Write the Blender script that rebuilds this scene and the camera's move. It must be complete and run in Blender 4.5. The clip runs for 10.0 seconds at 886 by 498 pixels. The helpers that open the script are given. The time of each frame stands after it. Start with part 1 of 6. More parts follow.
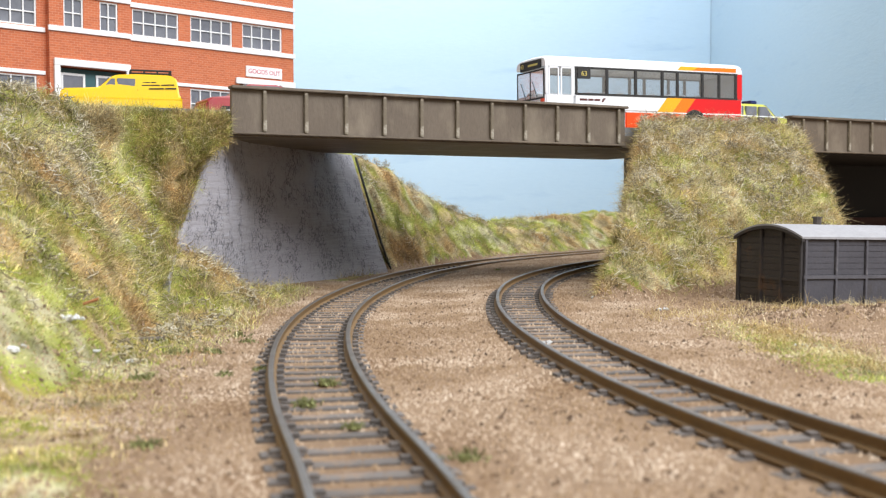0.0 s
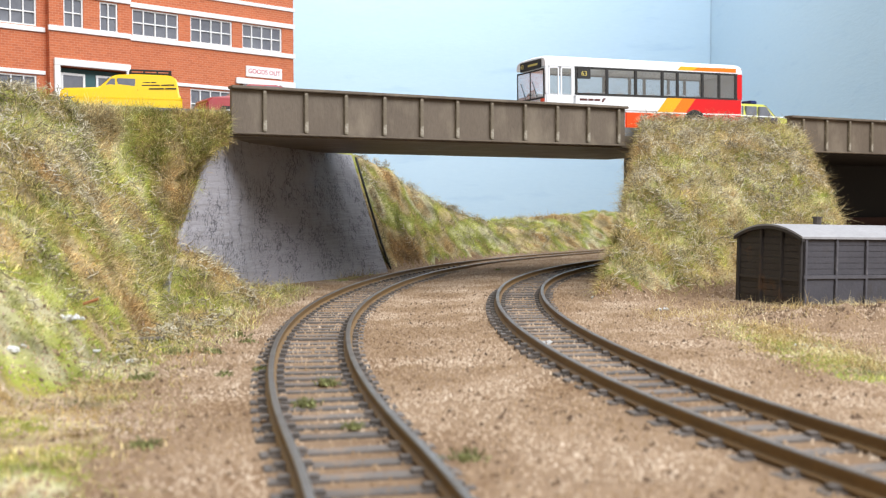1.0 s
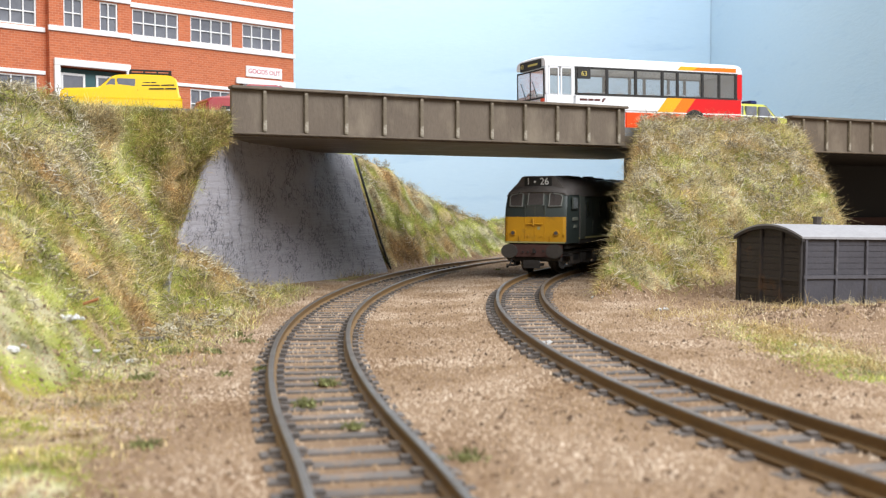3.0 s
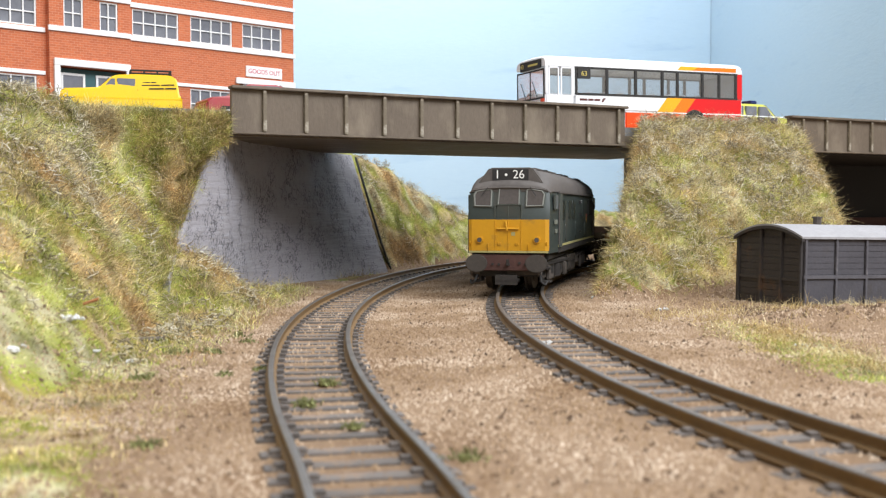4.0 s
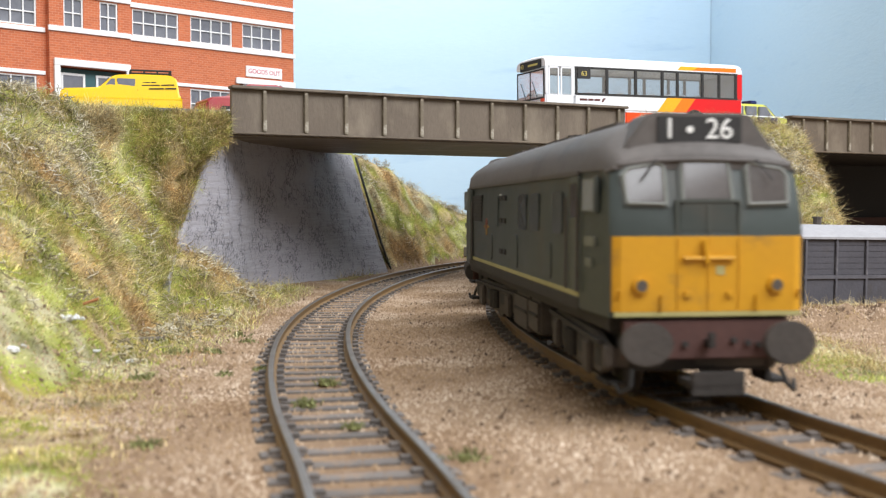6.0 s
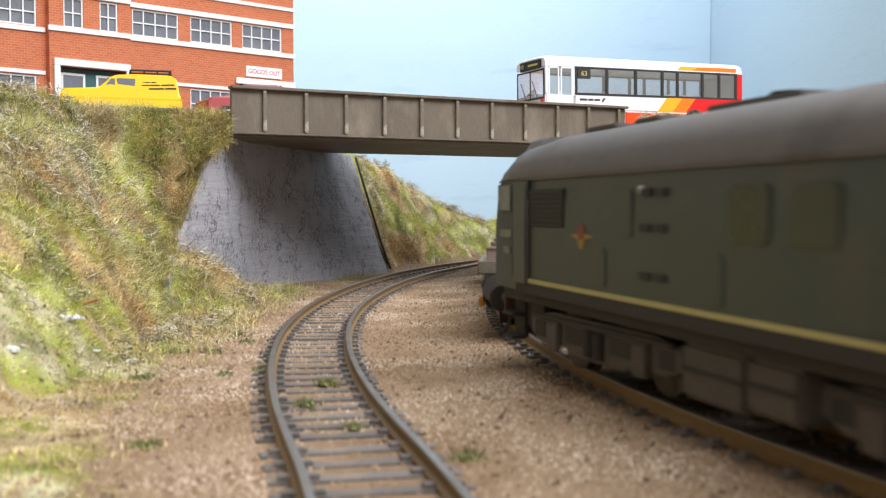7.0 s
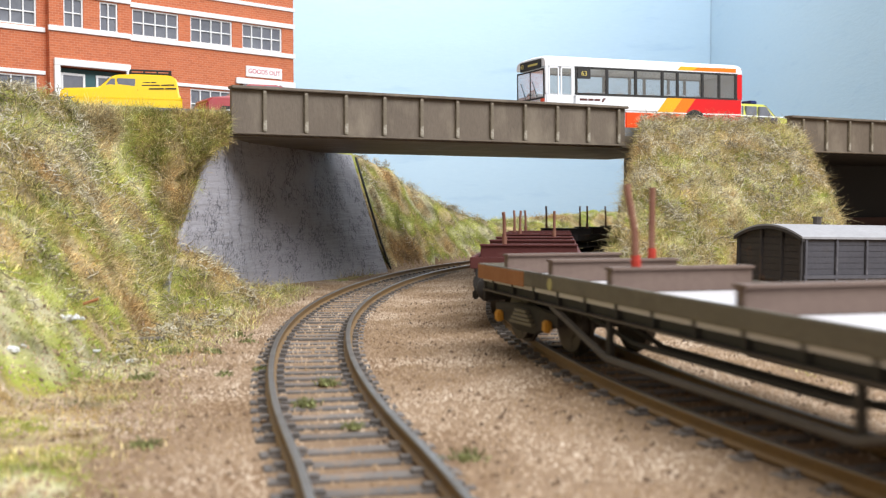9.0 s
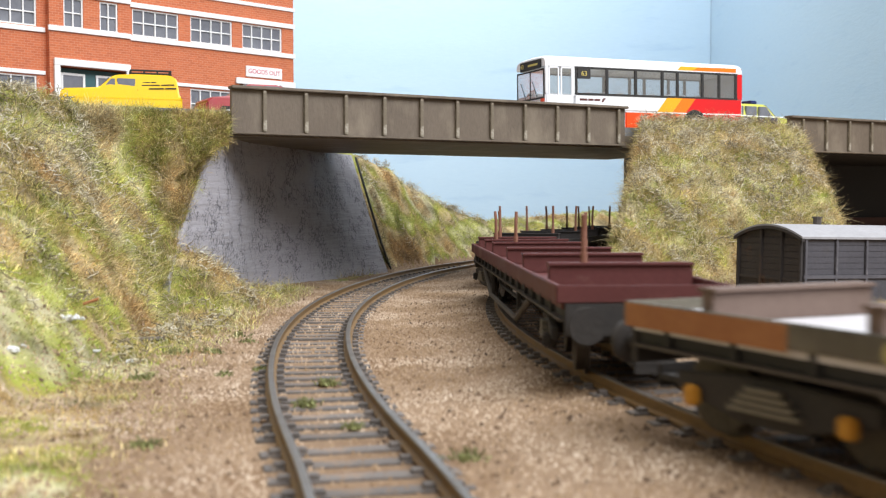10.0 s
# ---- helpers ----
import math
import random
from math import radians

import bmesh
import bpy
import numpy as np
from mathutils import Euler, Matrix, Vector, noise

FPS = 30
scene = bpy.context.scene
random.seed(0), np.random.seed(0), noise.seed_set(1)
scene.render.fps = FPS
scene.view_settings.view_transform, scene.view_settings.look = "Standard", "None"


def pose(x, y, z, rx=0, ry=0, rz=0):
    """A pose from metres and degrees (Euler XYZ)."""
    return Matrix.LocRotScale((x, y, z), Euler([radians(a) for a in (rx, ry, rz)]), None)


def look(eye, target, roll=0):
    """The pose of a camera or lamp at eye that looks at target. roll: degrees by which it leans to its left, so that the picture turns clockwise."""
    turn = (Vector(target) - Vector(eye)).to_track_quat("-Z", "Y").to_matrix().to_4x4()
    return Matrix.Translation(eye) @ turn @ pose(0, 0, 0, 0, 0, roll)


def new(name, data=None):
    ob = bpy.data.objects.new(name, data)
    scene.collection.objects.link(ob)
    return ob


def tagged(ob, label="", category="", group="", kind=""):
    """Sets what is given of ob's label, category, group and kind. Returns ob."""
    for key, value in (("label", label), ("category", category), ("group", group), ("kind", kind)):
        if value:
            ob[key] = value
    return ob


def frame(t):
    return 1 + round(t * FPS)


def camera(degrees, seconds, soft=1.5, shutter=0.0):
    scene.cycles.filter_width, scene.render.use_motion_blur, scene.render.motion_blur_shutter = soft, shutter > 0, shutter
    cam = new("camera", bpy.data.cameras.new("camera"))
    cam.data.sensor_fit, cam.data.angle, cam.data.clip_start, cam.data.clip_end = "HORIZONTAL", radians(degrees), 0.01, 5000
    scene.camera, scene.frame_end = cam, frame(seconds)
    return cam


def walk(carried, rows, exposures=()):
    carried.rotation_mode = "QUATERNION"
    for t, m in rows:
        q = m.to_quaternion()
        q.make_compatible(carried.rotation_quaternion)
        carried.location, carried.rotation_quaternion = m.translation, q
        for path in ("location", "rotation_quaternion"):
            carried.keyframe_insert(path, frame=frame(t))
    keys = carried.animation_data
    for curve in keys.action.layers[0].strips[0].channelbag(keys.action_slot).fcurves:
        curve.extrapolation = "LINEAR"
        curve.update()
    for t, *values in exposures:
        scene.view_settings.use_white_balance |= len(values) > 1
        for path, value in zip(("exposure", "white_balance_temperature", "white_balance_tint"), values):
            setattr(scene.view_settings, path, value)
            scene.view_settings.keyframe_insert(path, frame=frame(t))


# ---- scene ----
cam = camera(44.84, 10.0, soft=1.2, shutter=0.5)
EYE = (0.0, 0.0, 0.0313)
EYE_POSE = pose(*EYE, 90 - 2.21, 0, 0) @ pose(0, 0, 0, 0, 0, -0.1)
walk(cam, [(0.0, EYE_POSE), (10.0, EYE_POSE)])
cam.data.dof.use_dof = True
cam.data.dof.focus_distance = 0.43
cam.data.dof.aperture_fstop = 44.0

# ---- light: room light and the strip lamps over the layout ----
world = bpy.data.worlds.new("room_light")
scene.world = world
world.use_nodes = True
world.node_tree.nodes["Background"].inputs[0].default_value = (1.0, 0.94, 0.85, 1)
world.node_tree.nodes["Background"].inputs[1].default_value = 0.49


def lamp(name, eye, target, sx, sy, power, colour=(1.0, 0.97, 0.93)):
    data = bpy.data.lights.new(name, "AREA")
    data.shape, data.size, data.size_y, data.energy, data.color = "RECTANGLE", sx, sy, power, colour
    ob = new(name, data)
    ob.matrix_world = look(eye, target)
    return ob


TONE = (0.92, 0.955, 1.0)
lamp("lamp_front", (0.48, -0.10, 0.66), (0.05, 0.26, 0.0), 1.0, 0.5, 15.6, TONE)
lamp("lamp_middle", (0.10, 0.56, 0.80), (-0.02, 0.62, 0.0), 1.0, 0.20, 4.4, TONE)
lamp("lamp_board", (-0.25, 1.12, 0.62), (-0.22, 1.42, 0.16), 1.0, 0.10, 3.6, TONE)
scene.view_settings.exposure = 0.0

# ---- tools: all plans are in millimetres, meshes are stored in metres ----
K = 0.001


def mm(x, y, z, rz=0.0, rx=0.0, ry=0.0):
    return pose(x * K, y * K, z * K, rx, ry, rz)


def B():
    return bmesh.new()


def box(bm, x0, x1, y0, y1, z0, z1, m=None):
    vs = [bm.verts.new((x, y, z)) for x in (x0, x1) for y in (y0, y1) for z in (z0, z1)]
    for f in ((0, 1, 3, 2), (4, 6, 7, 5), (0, 4, 5, 1), (2, 3, 7, 6), (0, 2, 6, 4), (1, 5, 7, 3)):
        bm.faces.new([vs[i] for i in f])
    if m:
        bmesh.ops.transform(bm, matrix=m, verts=vs)
    return vs


def rod(bm, p, q, r, seg=10, r2=None, caps=True):
    p, q = Vector(p), Vector(q)
    d = (q - p).normalized()
    a = d.orthogonal().normalized()
    b = d.cross(a)
    r2 = r if r2 is None else r2
    r_a, r_b = [], []
    for i in range(seg):
        w = a * math.cos(2 * math.pi * i / seg) + b * math.sin(2 * math.pi * i / seg)
        r_a.append(bm.verts.new(p + w * r))
        r_b.append(bm.verts.new(q + w * r2))
    for i in range(seg):
        j = (i + 1) % seg
        bm.faces.new((r_a[i], r_a[j], r_b[j], r_b[i]))
    if caps:
        bm.faces.new(r_a[::-1])
        bm.faces.new(r_b)
    return r_a + r_b


def prism(bm, outline, lo, hi, axis="y"):
    """An outline in two axes drawn out along the third."""
    def at(a, b, c):
        return {"x": (c, a, b), "y": (a, c, b), "z": (a, b, c)}[axis]
    r_a = [bm.verts.new(at(a, b, lo)) for a, b in outline]
    r_b = [bm.verts.new(at(a, b, hi)) for a, b in outline]
    n = len(outline)
    for i in range(n):
        j = (i + 1) % n
        bm.faces.new((r_a[i], r_a[j], r_b[j], r_b[i]))
    bm.faces.new(r_a[::-1])
    bm.faces.new(r_b)
    return r_a + r_b


def loft(bm, sections, caps=True, closed=True):
    rings = [[bm.verts.new(p) for p in s] for s in sections]
    n = len(rings[0])
    for a, b in zip(rings[:-1], rings[1:]):
        for i in range(n if closed else n - 1):
            j = (i + 1) % n
            bm.faces.new((a[i], a[j], b[j], b[i]))
    if caps and closed:
        bm.faces.new(rings[0][::-1])
        bm.faces.new(rings[-1])
    return rings


def mesh_of(name, bm, material, bevel=0.0, smooth=False):
    bmesh.ops.recalc_face_normals(bm, faces=bm.faces)
    if bevel:
        edges = [e for e in bm.edges if len(e.link_faces) == 2 and e.calc_face_angle(0) > 0.5]
        bmesh.ops.bevel(bm, geom=edges, offset=bevel, segments=2, affect="EDGES", clamp_overlap=True)
    bmesh.ops.scale(bm, vec=(K, K, K), verts=bm.verts)
    me = bpy.data.meshes.new(name)
    bm.to_mesh(me)
    bm.free()
    me.materials.append(material)
    if smooth:
        me.polygons.foreach_set("use_smooth", [True] * len(me.polygons))
        me.set_sharp_from_angle(angle=radians(40))
    return me


def part(name, bm, material, parent=None, label="", bevel=0.0, smooth=False, m=None):
    ob = new(name, mesh_of(name, bm, material, bevel, smooth))
    ob.parent = parent
    if m:
        ob.matrix_basis = m
    return tagged(ob, label)


def piece(name, me, parent, m):
    ob = new(name, me)
    ob.parent = parent
    ob.matrix_basis = m
    return ob


def thing(name, m, label, category, group=""):
    ob = new(name)
    ob.empty_display_size = 0.01
    ob.matrix_basis = m
    return tagged(ob, label, category, group)


def structure(name, bm, material, label="", bevel=0.0, smooth=False, m=None):
    return tagged(part(name, bm, material, None, label, bevel, smooth, m), kind="structure")


def fbm(x, y, z=0.0, octaves=4):
    v, a, t = 0.0, 1.0, 0.0
    for _ in range(octaves):
        v += a * noise.noise((x, y, z))
        t += a
        a *= 0.5
        x, y, z = x * 2.03, y * 2.03, z * 2.03
    return v / t


def step(e0, e1, x):
    t = min(1.0, max(0.0, (x - e0) / (e1 - e0)))
    return t * t * (3 - 2 * t)


# ---- materials ----
def material(name, colour, colour2=None, rough=0.6, metal=0.0, scale=80.0, fine=900.0, mix=0.5, bump=0.15, rough_var=0.15, spec=0.5, stretch=(1, 1, 1), dirt=None, dirt_amount=0.0, dirt_scale=40.0, random_value=0.0, coat=0.0, alpha=1.0):
    """A surface with large soft patches, fine grain, relief, and dirt in patches of its own shape."""
    mat = bpy.data.materials.new(name)
    mat.use_nodes = True
    nt = mat.node_tree
    N, L = nt.nodes, nt.links
    bsdf = N["Principled BSDF"]
    co = N.new("ShaderNodeTexCoord")
    mp = N.new("ShaderNodeMapping")
    mp.inputs["Scale"].default_value = stretch
    L.new(co.outputs["Object"], mp.inputs["Vector"])
    def tex(s, detail):
        n = N.new("ShaderNodeTexNoise")
        n.inputs["Scale"].default_value = s
        n.inputs["Detail"].default_value = detail
        n.inputs["Roughness"].default_value = 0.62
        L.new(mp.outputs["Vector"], n.inputs["Vector"])
        return n
    big, small = tex(scale, 4), tex(fine, 5)
    add = N.new("ShaderNodeMix")
    add.data_type = "FLOAT"
    add.inputs["Factor"].default_value = 0.45
    L.new(big.outputs["Fac"], add.inputs["A"])
    L.new(small.outputs["Fac"], add.inputs["B"])
    ramp = N.new("ShaderNodeMapRange")
    ramp.inputs["From Min"].default_value, ramp.inputs["From Max"].default_value = 0.5 - 0.25 * mix - 0.05, 0.5 + 0.25 * mix + 0.05
    L.new(add.outputs["Result"], ramp.inputs["Value"])
    col = N.new("ShaderNodeMix")
    col.data_type = "RGBA"
    c2 = colour2 or tuple(c * 0.8 for c in colour)
    col.inputs["A"].default_value, col.inputs["B"].default_value = (*colour, 1), (*c2, 1)
    L.new(ramp.outputs["Result"], col.inputs["Factor"])
    out = col.outputs["Result"]
    if dirt:
        dn = tex(dirt_scale, 6)
        dr = N.new("ShaderNodeMapRange")
        dr.inputs["From Min"].default_value, dr.inputs["From Max"].default_value = 0.62 - 0.3 * dirt_amount, 0.75 - 0.2 * dirt_amount
        L.new(dn.outputs["Fac"], dr.inputs["Value"])
        dm = N.new("ShaderNodeMix")
        dm.data_type = "RGBA"
        dm.inputs["B"].default_value = (*dirt, 1)
        L.new(out, dm.inputs["A"])
        L.new(dr.outputs["Result"], dm.inputs["Factor"])
        out = dm.outputs["Result"]
    if random_value:
        info = N.new("ShaderNodeObjectInfo")
        rr = N.new("ShaderNodeMapRange")
        rr.inputs["To Min"].default_value, rr.inputs["To Max"].default_value = 1 - random_value, 1 + random_value
        L.new(info.outputs["Random"], rr.inputs["Value"])
        hs = N.new("ShaderNodeHueSaturation")
        L.new(rr.outputs["Result"], hs.inputs["Value"])
        L.new(out, hs.inputs["Color"])
        out = hs.outputs["Color"]
    L.new(out, bsdf.inputs["Base Color"])
    rv = N.new("ShaderNodeMapRange")
    rv.inputs["To Min"].default_value, rv.inputs["To Max"].default_value = max(0.02, rough - rough_var), min(1.0, rough + rough_var)
    L.new(big.outputs["Fac"], rv.inputs["Value"])
    L.new(rv.outputs["Result"], bsdf.inputs["Roughness"])
    bsdf.inputs["Metallic"].default_value = metal
    bsdf.inputs["Specular IOR Level"].default_value = spec
    bsdf.inputs["Coat Weight"].default_value = coat
    if bump:
        bp = N.new("ShaderNodeBump")
        bp.inputs["Strength"].default_value = bump
        bp.inputs["Distance"].default_value = 0.0006
        L.new(small.outputs["Fac"], bp.inputs["Height"])
        L.new(bp.outputs["Normal"], bsdf.inputs["Normal"])
    return mat


def glass(name, colour=(0.9, 0.95, 1.0), rough=0.03, opaque=0.25):
    """Thin clear plastic glazing."""
    mat = bpy.data.materials.new(name)
    mat.use_nodes = True
    nt = mat.node_tree
    N, L = nt.nodes, nt.links
    tr, gl, mx = N.new("ShaderNodeBsdfTransparent"), N.new("ShaderNodeBsdfGlossy"), N.new("ShaderNodeMixShader")
    tr.inputs["Color"].default_value = (*colour, 1)
    gl.inputs["Roughness"].default_value = rough
    mx.inputs["Fac"].default_value = opaque
    L.new(tr.outputs[0], mx.inputs[1])
    L.new(gl.outputs[0], mx.inputs[2])
    L.new(mx.outputs[0], N["Material Output"].inputs["Surface"])
    return mat



def brick_material(name):
    """Printed brick card: 2.8 x 1 mm bricks with pale joints."""
    mat = material(name, (0.50, 0.125, 0.045), (0.60, 0.19, 0.08), rough=0.75, scale=60, fine=1200, mix=0.7, bump=0.0)
    nt = mat.node_tree
    N, L = nt.nodes, nt.links
    bsdf = N["Principled BSDF"]
    base = bsdf.inputs["Base Color"].links[0].from_socket
    co = N.new("ShaderNodeTexCoord")
    sep, com = N.new("ShaderNodeSeparateXYZ"), N.new("ShaderNodeCombineXYZ")
    L.new(co.outputs["Object"], sep.inputs[0])
    L.new(sep.outputs["X"], com.inputs["X"])
    L.new(sep.outputs["Z"], com.inputs["Y"])
    br = N.new("ShaderNodeTexBrick")
    br.inputs["Scale"].default_value = 1.0
    br.inputs["Brick Width"].default_value, br.inputs["Row Height"].default_value = 0.0032, 0.00125
    br.inputs["Mortar Size"].default_value = 0.00012
    br.inputs["Color1"].default_value = (0.55, 0.14, 0.05, 1)
    br.inputs["Color2"].default_value = (0.40, 0.085, 0.03, 1)
    br.inputs["Mortar"].default_value = (0.55, 0.28, 0.18, 1)
    L.new(com.outputs[0], br.inputs["Vector"])
    mx = N.new("ShaderNodeMix")
    mx.data_type = "RGBA"
    mx.inputs["Factor"].default_value = 0.65
    L.new(base, mx.inputs["A"])
    L.new(br.outputs["Color"], mx.inputs["B"])
    L.new(mx.outputs["Result"], bsdf.inputs["Base Color"])
    bp = N.new("ShaderNodeBump")
    bp.inputs["Strength"].default_value, bp.inputs["Distance"].default_value, bp.invert = 0.4, 0.0003, True
    L.new(br.outputs["Fac"], bp.inputs["Height"])
    L.new(bp.outputs["Normal"], bsdf.inputs["Normal"])
    return mat


def fibre_material(name, stops, patch=26.0, rough=0.8, own=0.28):
    """Loose fibres: each takes a tone of its own, and whole patches lean one way."""
    mat = bpy.data.materials.new(name)
    mat.use_nodes = True
    nt = mat.node_tree
    N, L = nt.nodes, nt.links
    bsdf = N["Principled BSDF"]
    geo, co, nz = N.new("ShaderNodeNewGeometry"), N.new("ShaderNodeTexCoord"), N.new("ShaderNodeTexNoise")
    nz.inputs["Scale"].default_value, nz.inputs["Detail"].default_value = patch, 6
    L.new(co.outputs["Object"], nz.inputs["Vector"])
    mr = N.new("ShaderNodeMapRange")
    mr.inputs["From Min"].default_value, mr.inputs["From Max"].default_value = 0.39, 0.61
    L.new(nz.outputs["Fac"], mr.inputs["Value"])
    mx = N.new("ShaderNodeMix")
    mx.data_type = "FLOAT"
    mx.inputs["Factor"].default_value = own
    L.new(mr.outputs["Result"], mx.inputs["A"])
    L.new(geo.outputs["Random Per Island"], mx.inputs["B"])
    ramp = N.new("ShaderNodeValToRGB")
    els = ramp.color_ramp.elements
    while len(els) < len(stops):
        els.new(0.5)
    for e, (p, c) in zip(els, stops):
        e.position, e.color = p, (*c, 1)
    L.new(mx.outputs["Result"], ramp.inputs["Fac"])
    L.new(ramp.outputs["Color"], bsdf.inputs["Base Color"])
    bsdf.inputs["Roughness"].default_value = rough
    bsdf.inputs["Specular IOR Level"].default_value = 0.25
    return mat


def meadow_material(name, stops, rough=0.8, tufts=True):
    """Flock laid in patches of several greens and straws, lighter and darker in tufts."""
    mat = bpy.data.materials.new(name)
    mat.use_nodes = True
    nt = mat.node_tree
    N, L = nt.nodes, nt.links
    bsdf = N["Principled BSDF"]
    co = N.new("ShaderNodeTexCoord")
    def tex(s, detail, lo, hi, a, b):
        nz, mr = N.new("ShaderNodeTexNoise"), N.new("ShaderNodeMapRange")
        nz.inputs["Scale"].default_value, nz.inputs["Detail"].default_value = s, detail
        L.new(co.outputs["Object"], nz.inputs["Vector"])
        for k, v in zip(("From Min", "From Max", "To Min", "To Max"), (lo, hi, a, b)):
            mr.inputs[k].default_value = v
        L.new(nz.outputs["Fac"], mr.inputs["Value"])
        return mr.outputs["Result"]
    def maths(op, p, q):
        m = N.new("ShaderNodeMath")
        m.operation = op
        for i, v in enumerate((p, q)):
            if isinstance(v, float):
                m.inputs[i].default_value = v
            else:
                L.new(v, m.inputs[i])
        return m.outputs[0]
    hue = tex(28.0, 6, 0.34, 0.66, 0.0, 1.0)
    tone = tex(85.0, 6, 0.32, 0.68, 0.5, 1.4)
    if tufts:
        own = N.new("ShaderNodeNewGeometry").outputs["Random Per Island"]
        hue = maths("ADD", hue, maths("MULTIPLY", maths("SUBTRACT", own, 0.5), 0.42))
        jump = maths("FRACT", maths("MULTIPLY", own, 37.3), 0.0)
        tone = maths("MULTIPLY", tone, maths("ADD", maths("MULTIPLY", maths("POWER", jump, 2.4), 1.6), 0.58))
    ramp = N.new("ShaderNodeValToRGB")
    els = ramp.color_ramp.elements
    while len(els) < len(stops):
        els.new(0.5)
    for e, (p, c) in zip(els, stops):
        e.position, e.color = p, (*c, 1)
    L.new(hue, ramp.inputs["Fac"])
    vm = N.new("ShaderNodeVectorMath")
    vm.operation = "SCALE"
    L.new(ramp.outputs["Color"], vm.inputs[0])
    L.new(tone, vm.inputs["Scale"])
    L.new(vm.outputs[0], bsdf.inputs["Base Color"])
    bsdf.inputs["Roughness"].default_value = rough
    bsdf.inputs["Specular IOR Level"].default_value = 0.25
    return mat


def crazed_material(name):
    """Thick grey paint that has shrunk into a net of dark cracks."""
    mat = material(name, (0.30, 0.285, 0.315), (0.42, 0.405, 0.435), rough=0.62, scale=22, fine=420, mix=0.9, bump=0.0)
    nt = mat.node_tree
    N, L = nt.nodes, nt.links
    bsdf = N["Principled BSDF"]
    base = bsdf.inputs["Base Color"].links[0].from_socket
    co, mp = N.new("ShaderNodeTexCoord"), N.new("ShaderNodeMapping")
    mp.inputs["Scale"].default_value = (1.0, 0.9, 0.75)
    L.new(co.outputs["Object"], mp.inputs["Vector"])
    warp = N.new("ShaderNodeTexNoise")
    warp.inputs["Scale"].default_value, warp.inputs["Detail"].default_value = 190, 5
    L.new(mp.outputs["Vector"], warp.inputs["Vector"])
    add = N.new("ShaderNodeMixRGB")
    add.blend_type = "LINEAR_LIGHT"
    add.inputs["Fac"].default_value = 0.011
    L.new(mp.outputs["Vector"], add.inputs["Color1"])
    L.new(warp.outputs["Color"], add.inputs["Color2"])
    vo = N.new("ShaderNodeTexVoronoi")
    vo.feature = "DISTANCE_TO_EDGE"
    vo.inputs["Scale"].default_value = 250
    L.new(add.outputs["Color"], vo.inputs["Vector"])
    gate = N.new("ShaderNodeTexNoise")
    gate.inputs["Scale"].default_value, gate.inputs["Detail"].default_value = 120, 5
    L.new(mp.outputs["Vector"], gate.inputs["Vector"])
    wid = N.new("ShaderNodeMapRange")
    wid.inputs["From Min"].default_value, wid.inputs["From Max"].default_value = 0.44, 0.66
    wid.inputs["To Min"].default_value, wid.inputs["To Max"].default_value = 0.0, 0.075
    L.new(gate.outputs["Fac"], wid.inputs["Value"])
    lt = N.new("ShaderNodeMath")
    lt.operation = "LESS_THAN"
    L.new(vo.outputs["Distance"], lt.inputs[0])
    L.new(wid.outputs["Result"], lt.inputs[1])
    mx = N.new("ShaderNodeMix")
    mx.data_type = "RGBA"
    mx.inputs["B"].default_value = (0.125, 0.12, 0.135, 1)
    L.new(lt.outputs[0], mx.inputs["Factor"])
    L.new(base, mx.inputs["A"])
    L.new(mx.outputs["Result"], bsdf.inputs["Base Color"])
    inv = N.new("ShaderNodeMath")
    inv.operation = "SUBTRACT"
    inv.inputs[0].default_value = 1.0
    L.new(lt.outputs[0], inv.inputs[1])
    b1 = N.new("ShaderNodeBump")
    b1.inputs["Strength"].default_value, b1.inputs["Distance"].default_value = 0.5, 0.0006
    L.new(inv.outputs[0], b1.inputs["Height"])
    b2 = N.new("ShaderNodeBump")
    b2.inputs["Strength"].default_value, b2.inputs["Distance"].default_value = 0.35, 0.0008
    L.new(warp.outputs["Fac"], b2.inputs["Height"])
    L.new(b1.outputs["Normal"], b2.inputs["Normal"])
    # brush ridges, nearly level
    m3, ridge, b3 = N.new("ShaderNodeMapping"), N.new("ShaderNodeTexNoise"), N.new("ShaderNodeBump")
    m3.inputs["Scale"].default_value, m3.inputs["Rotation"].default_value = (0.12, 0.1, 1.0), (radians(5), 0, 0)
    L.new(co.outputs["Object"], m3.inputs["Vector"])
    ridge.inputs["Scale"].default_value, ridge.inputs["Detail"].default_value = 480, 3
    L.new(m3.outputs["Vector"], ridge.inputs["Vector"])
    b3.inputs["Strength"].default_value, b3.inputs["Distance"].default_value = 0.55, 0.0009
    L.new(ridge.outputs["Fac"], b3.inputs["Height"])
    L.new(b2.outputs["Normal"], b3.inputs["Normal"])
    L.new(b3.outputs["Normal"], bsdf.inputs["Normal"])
    return mat


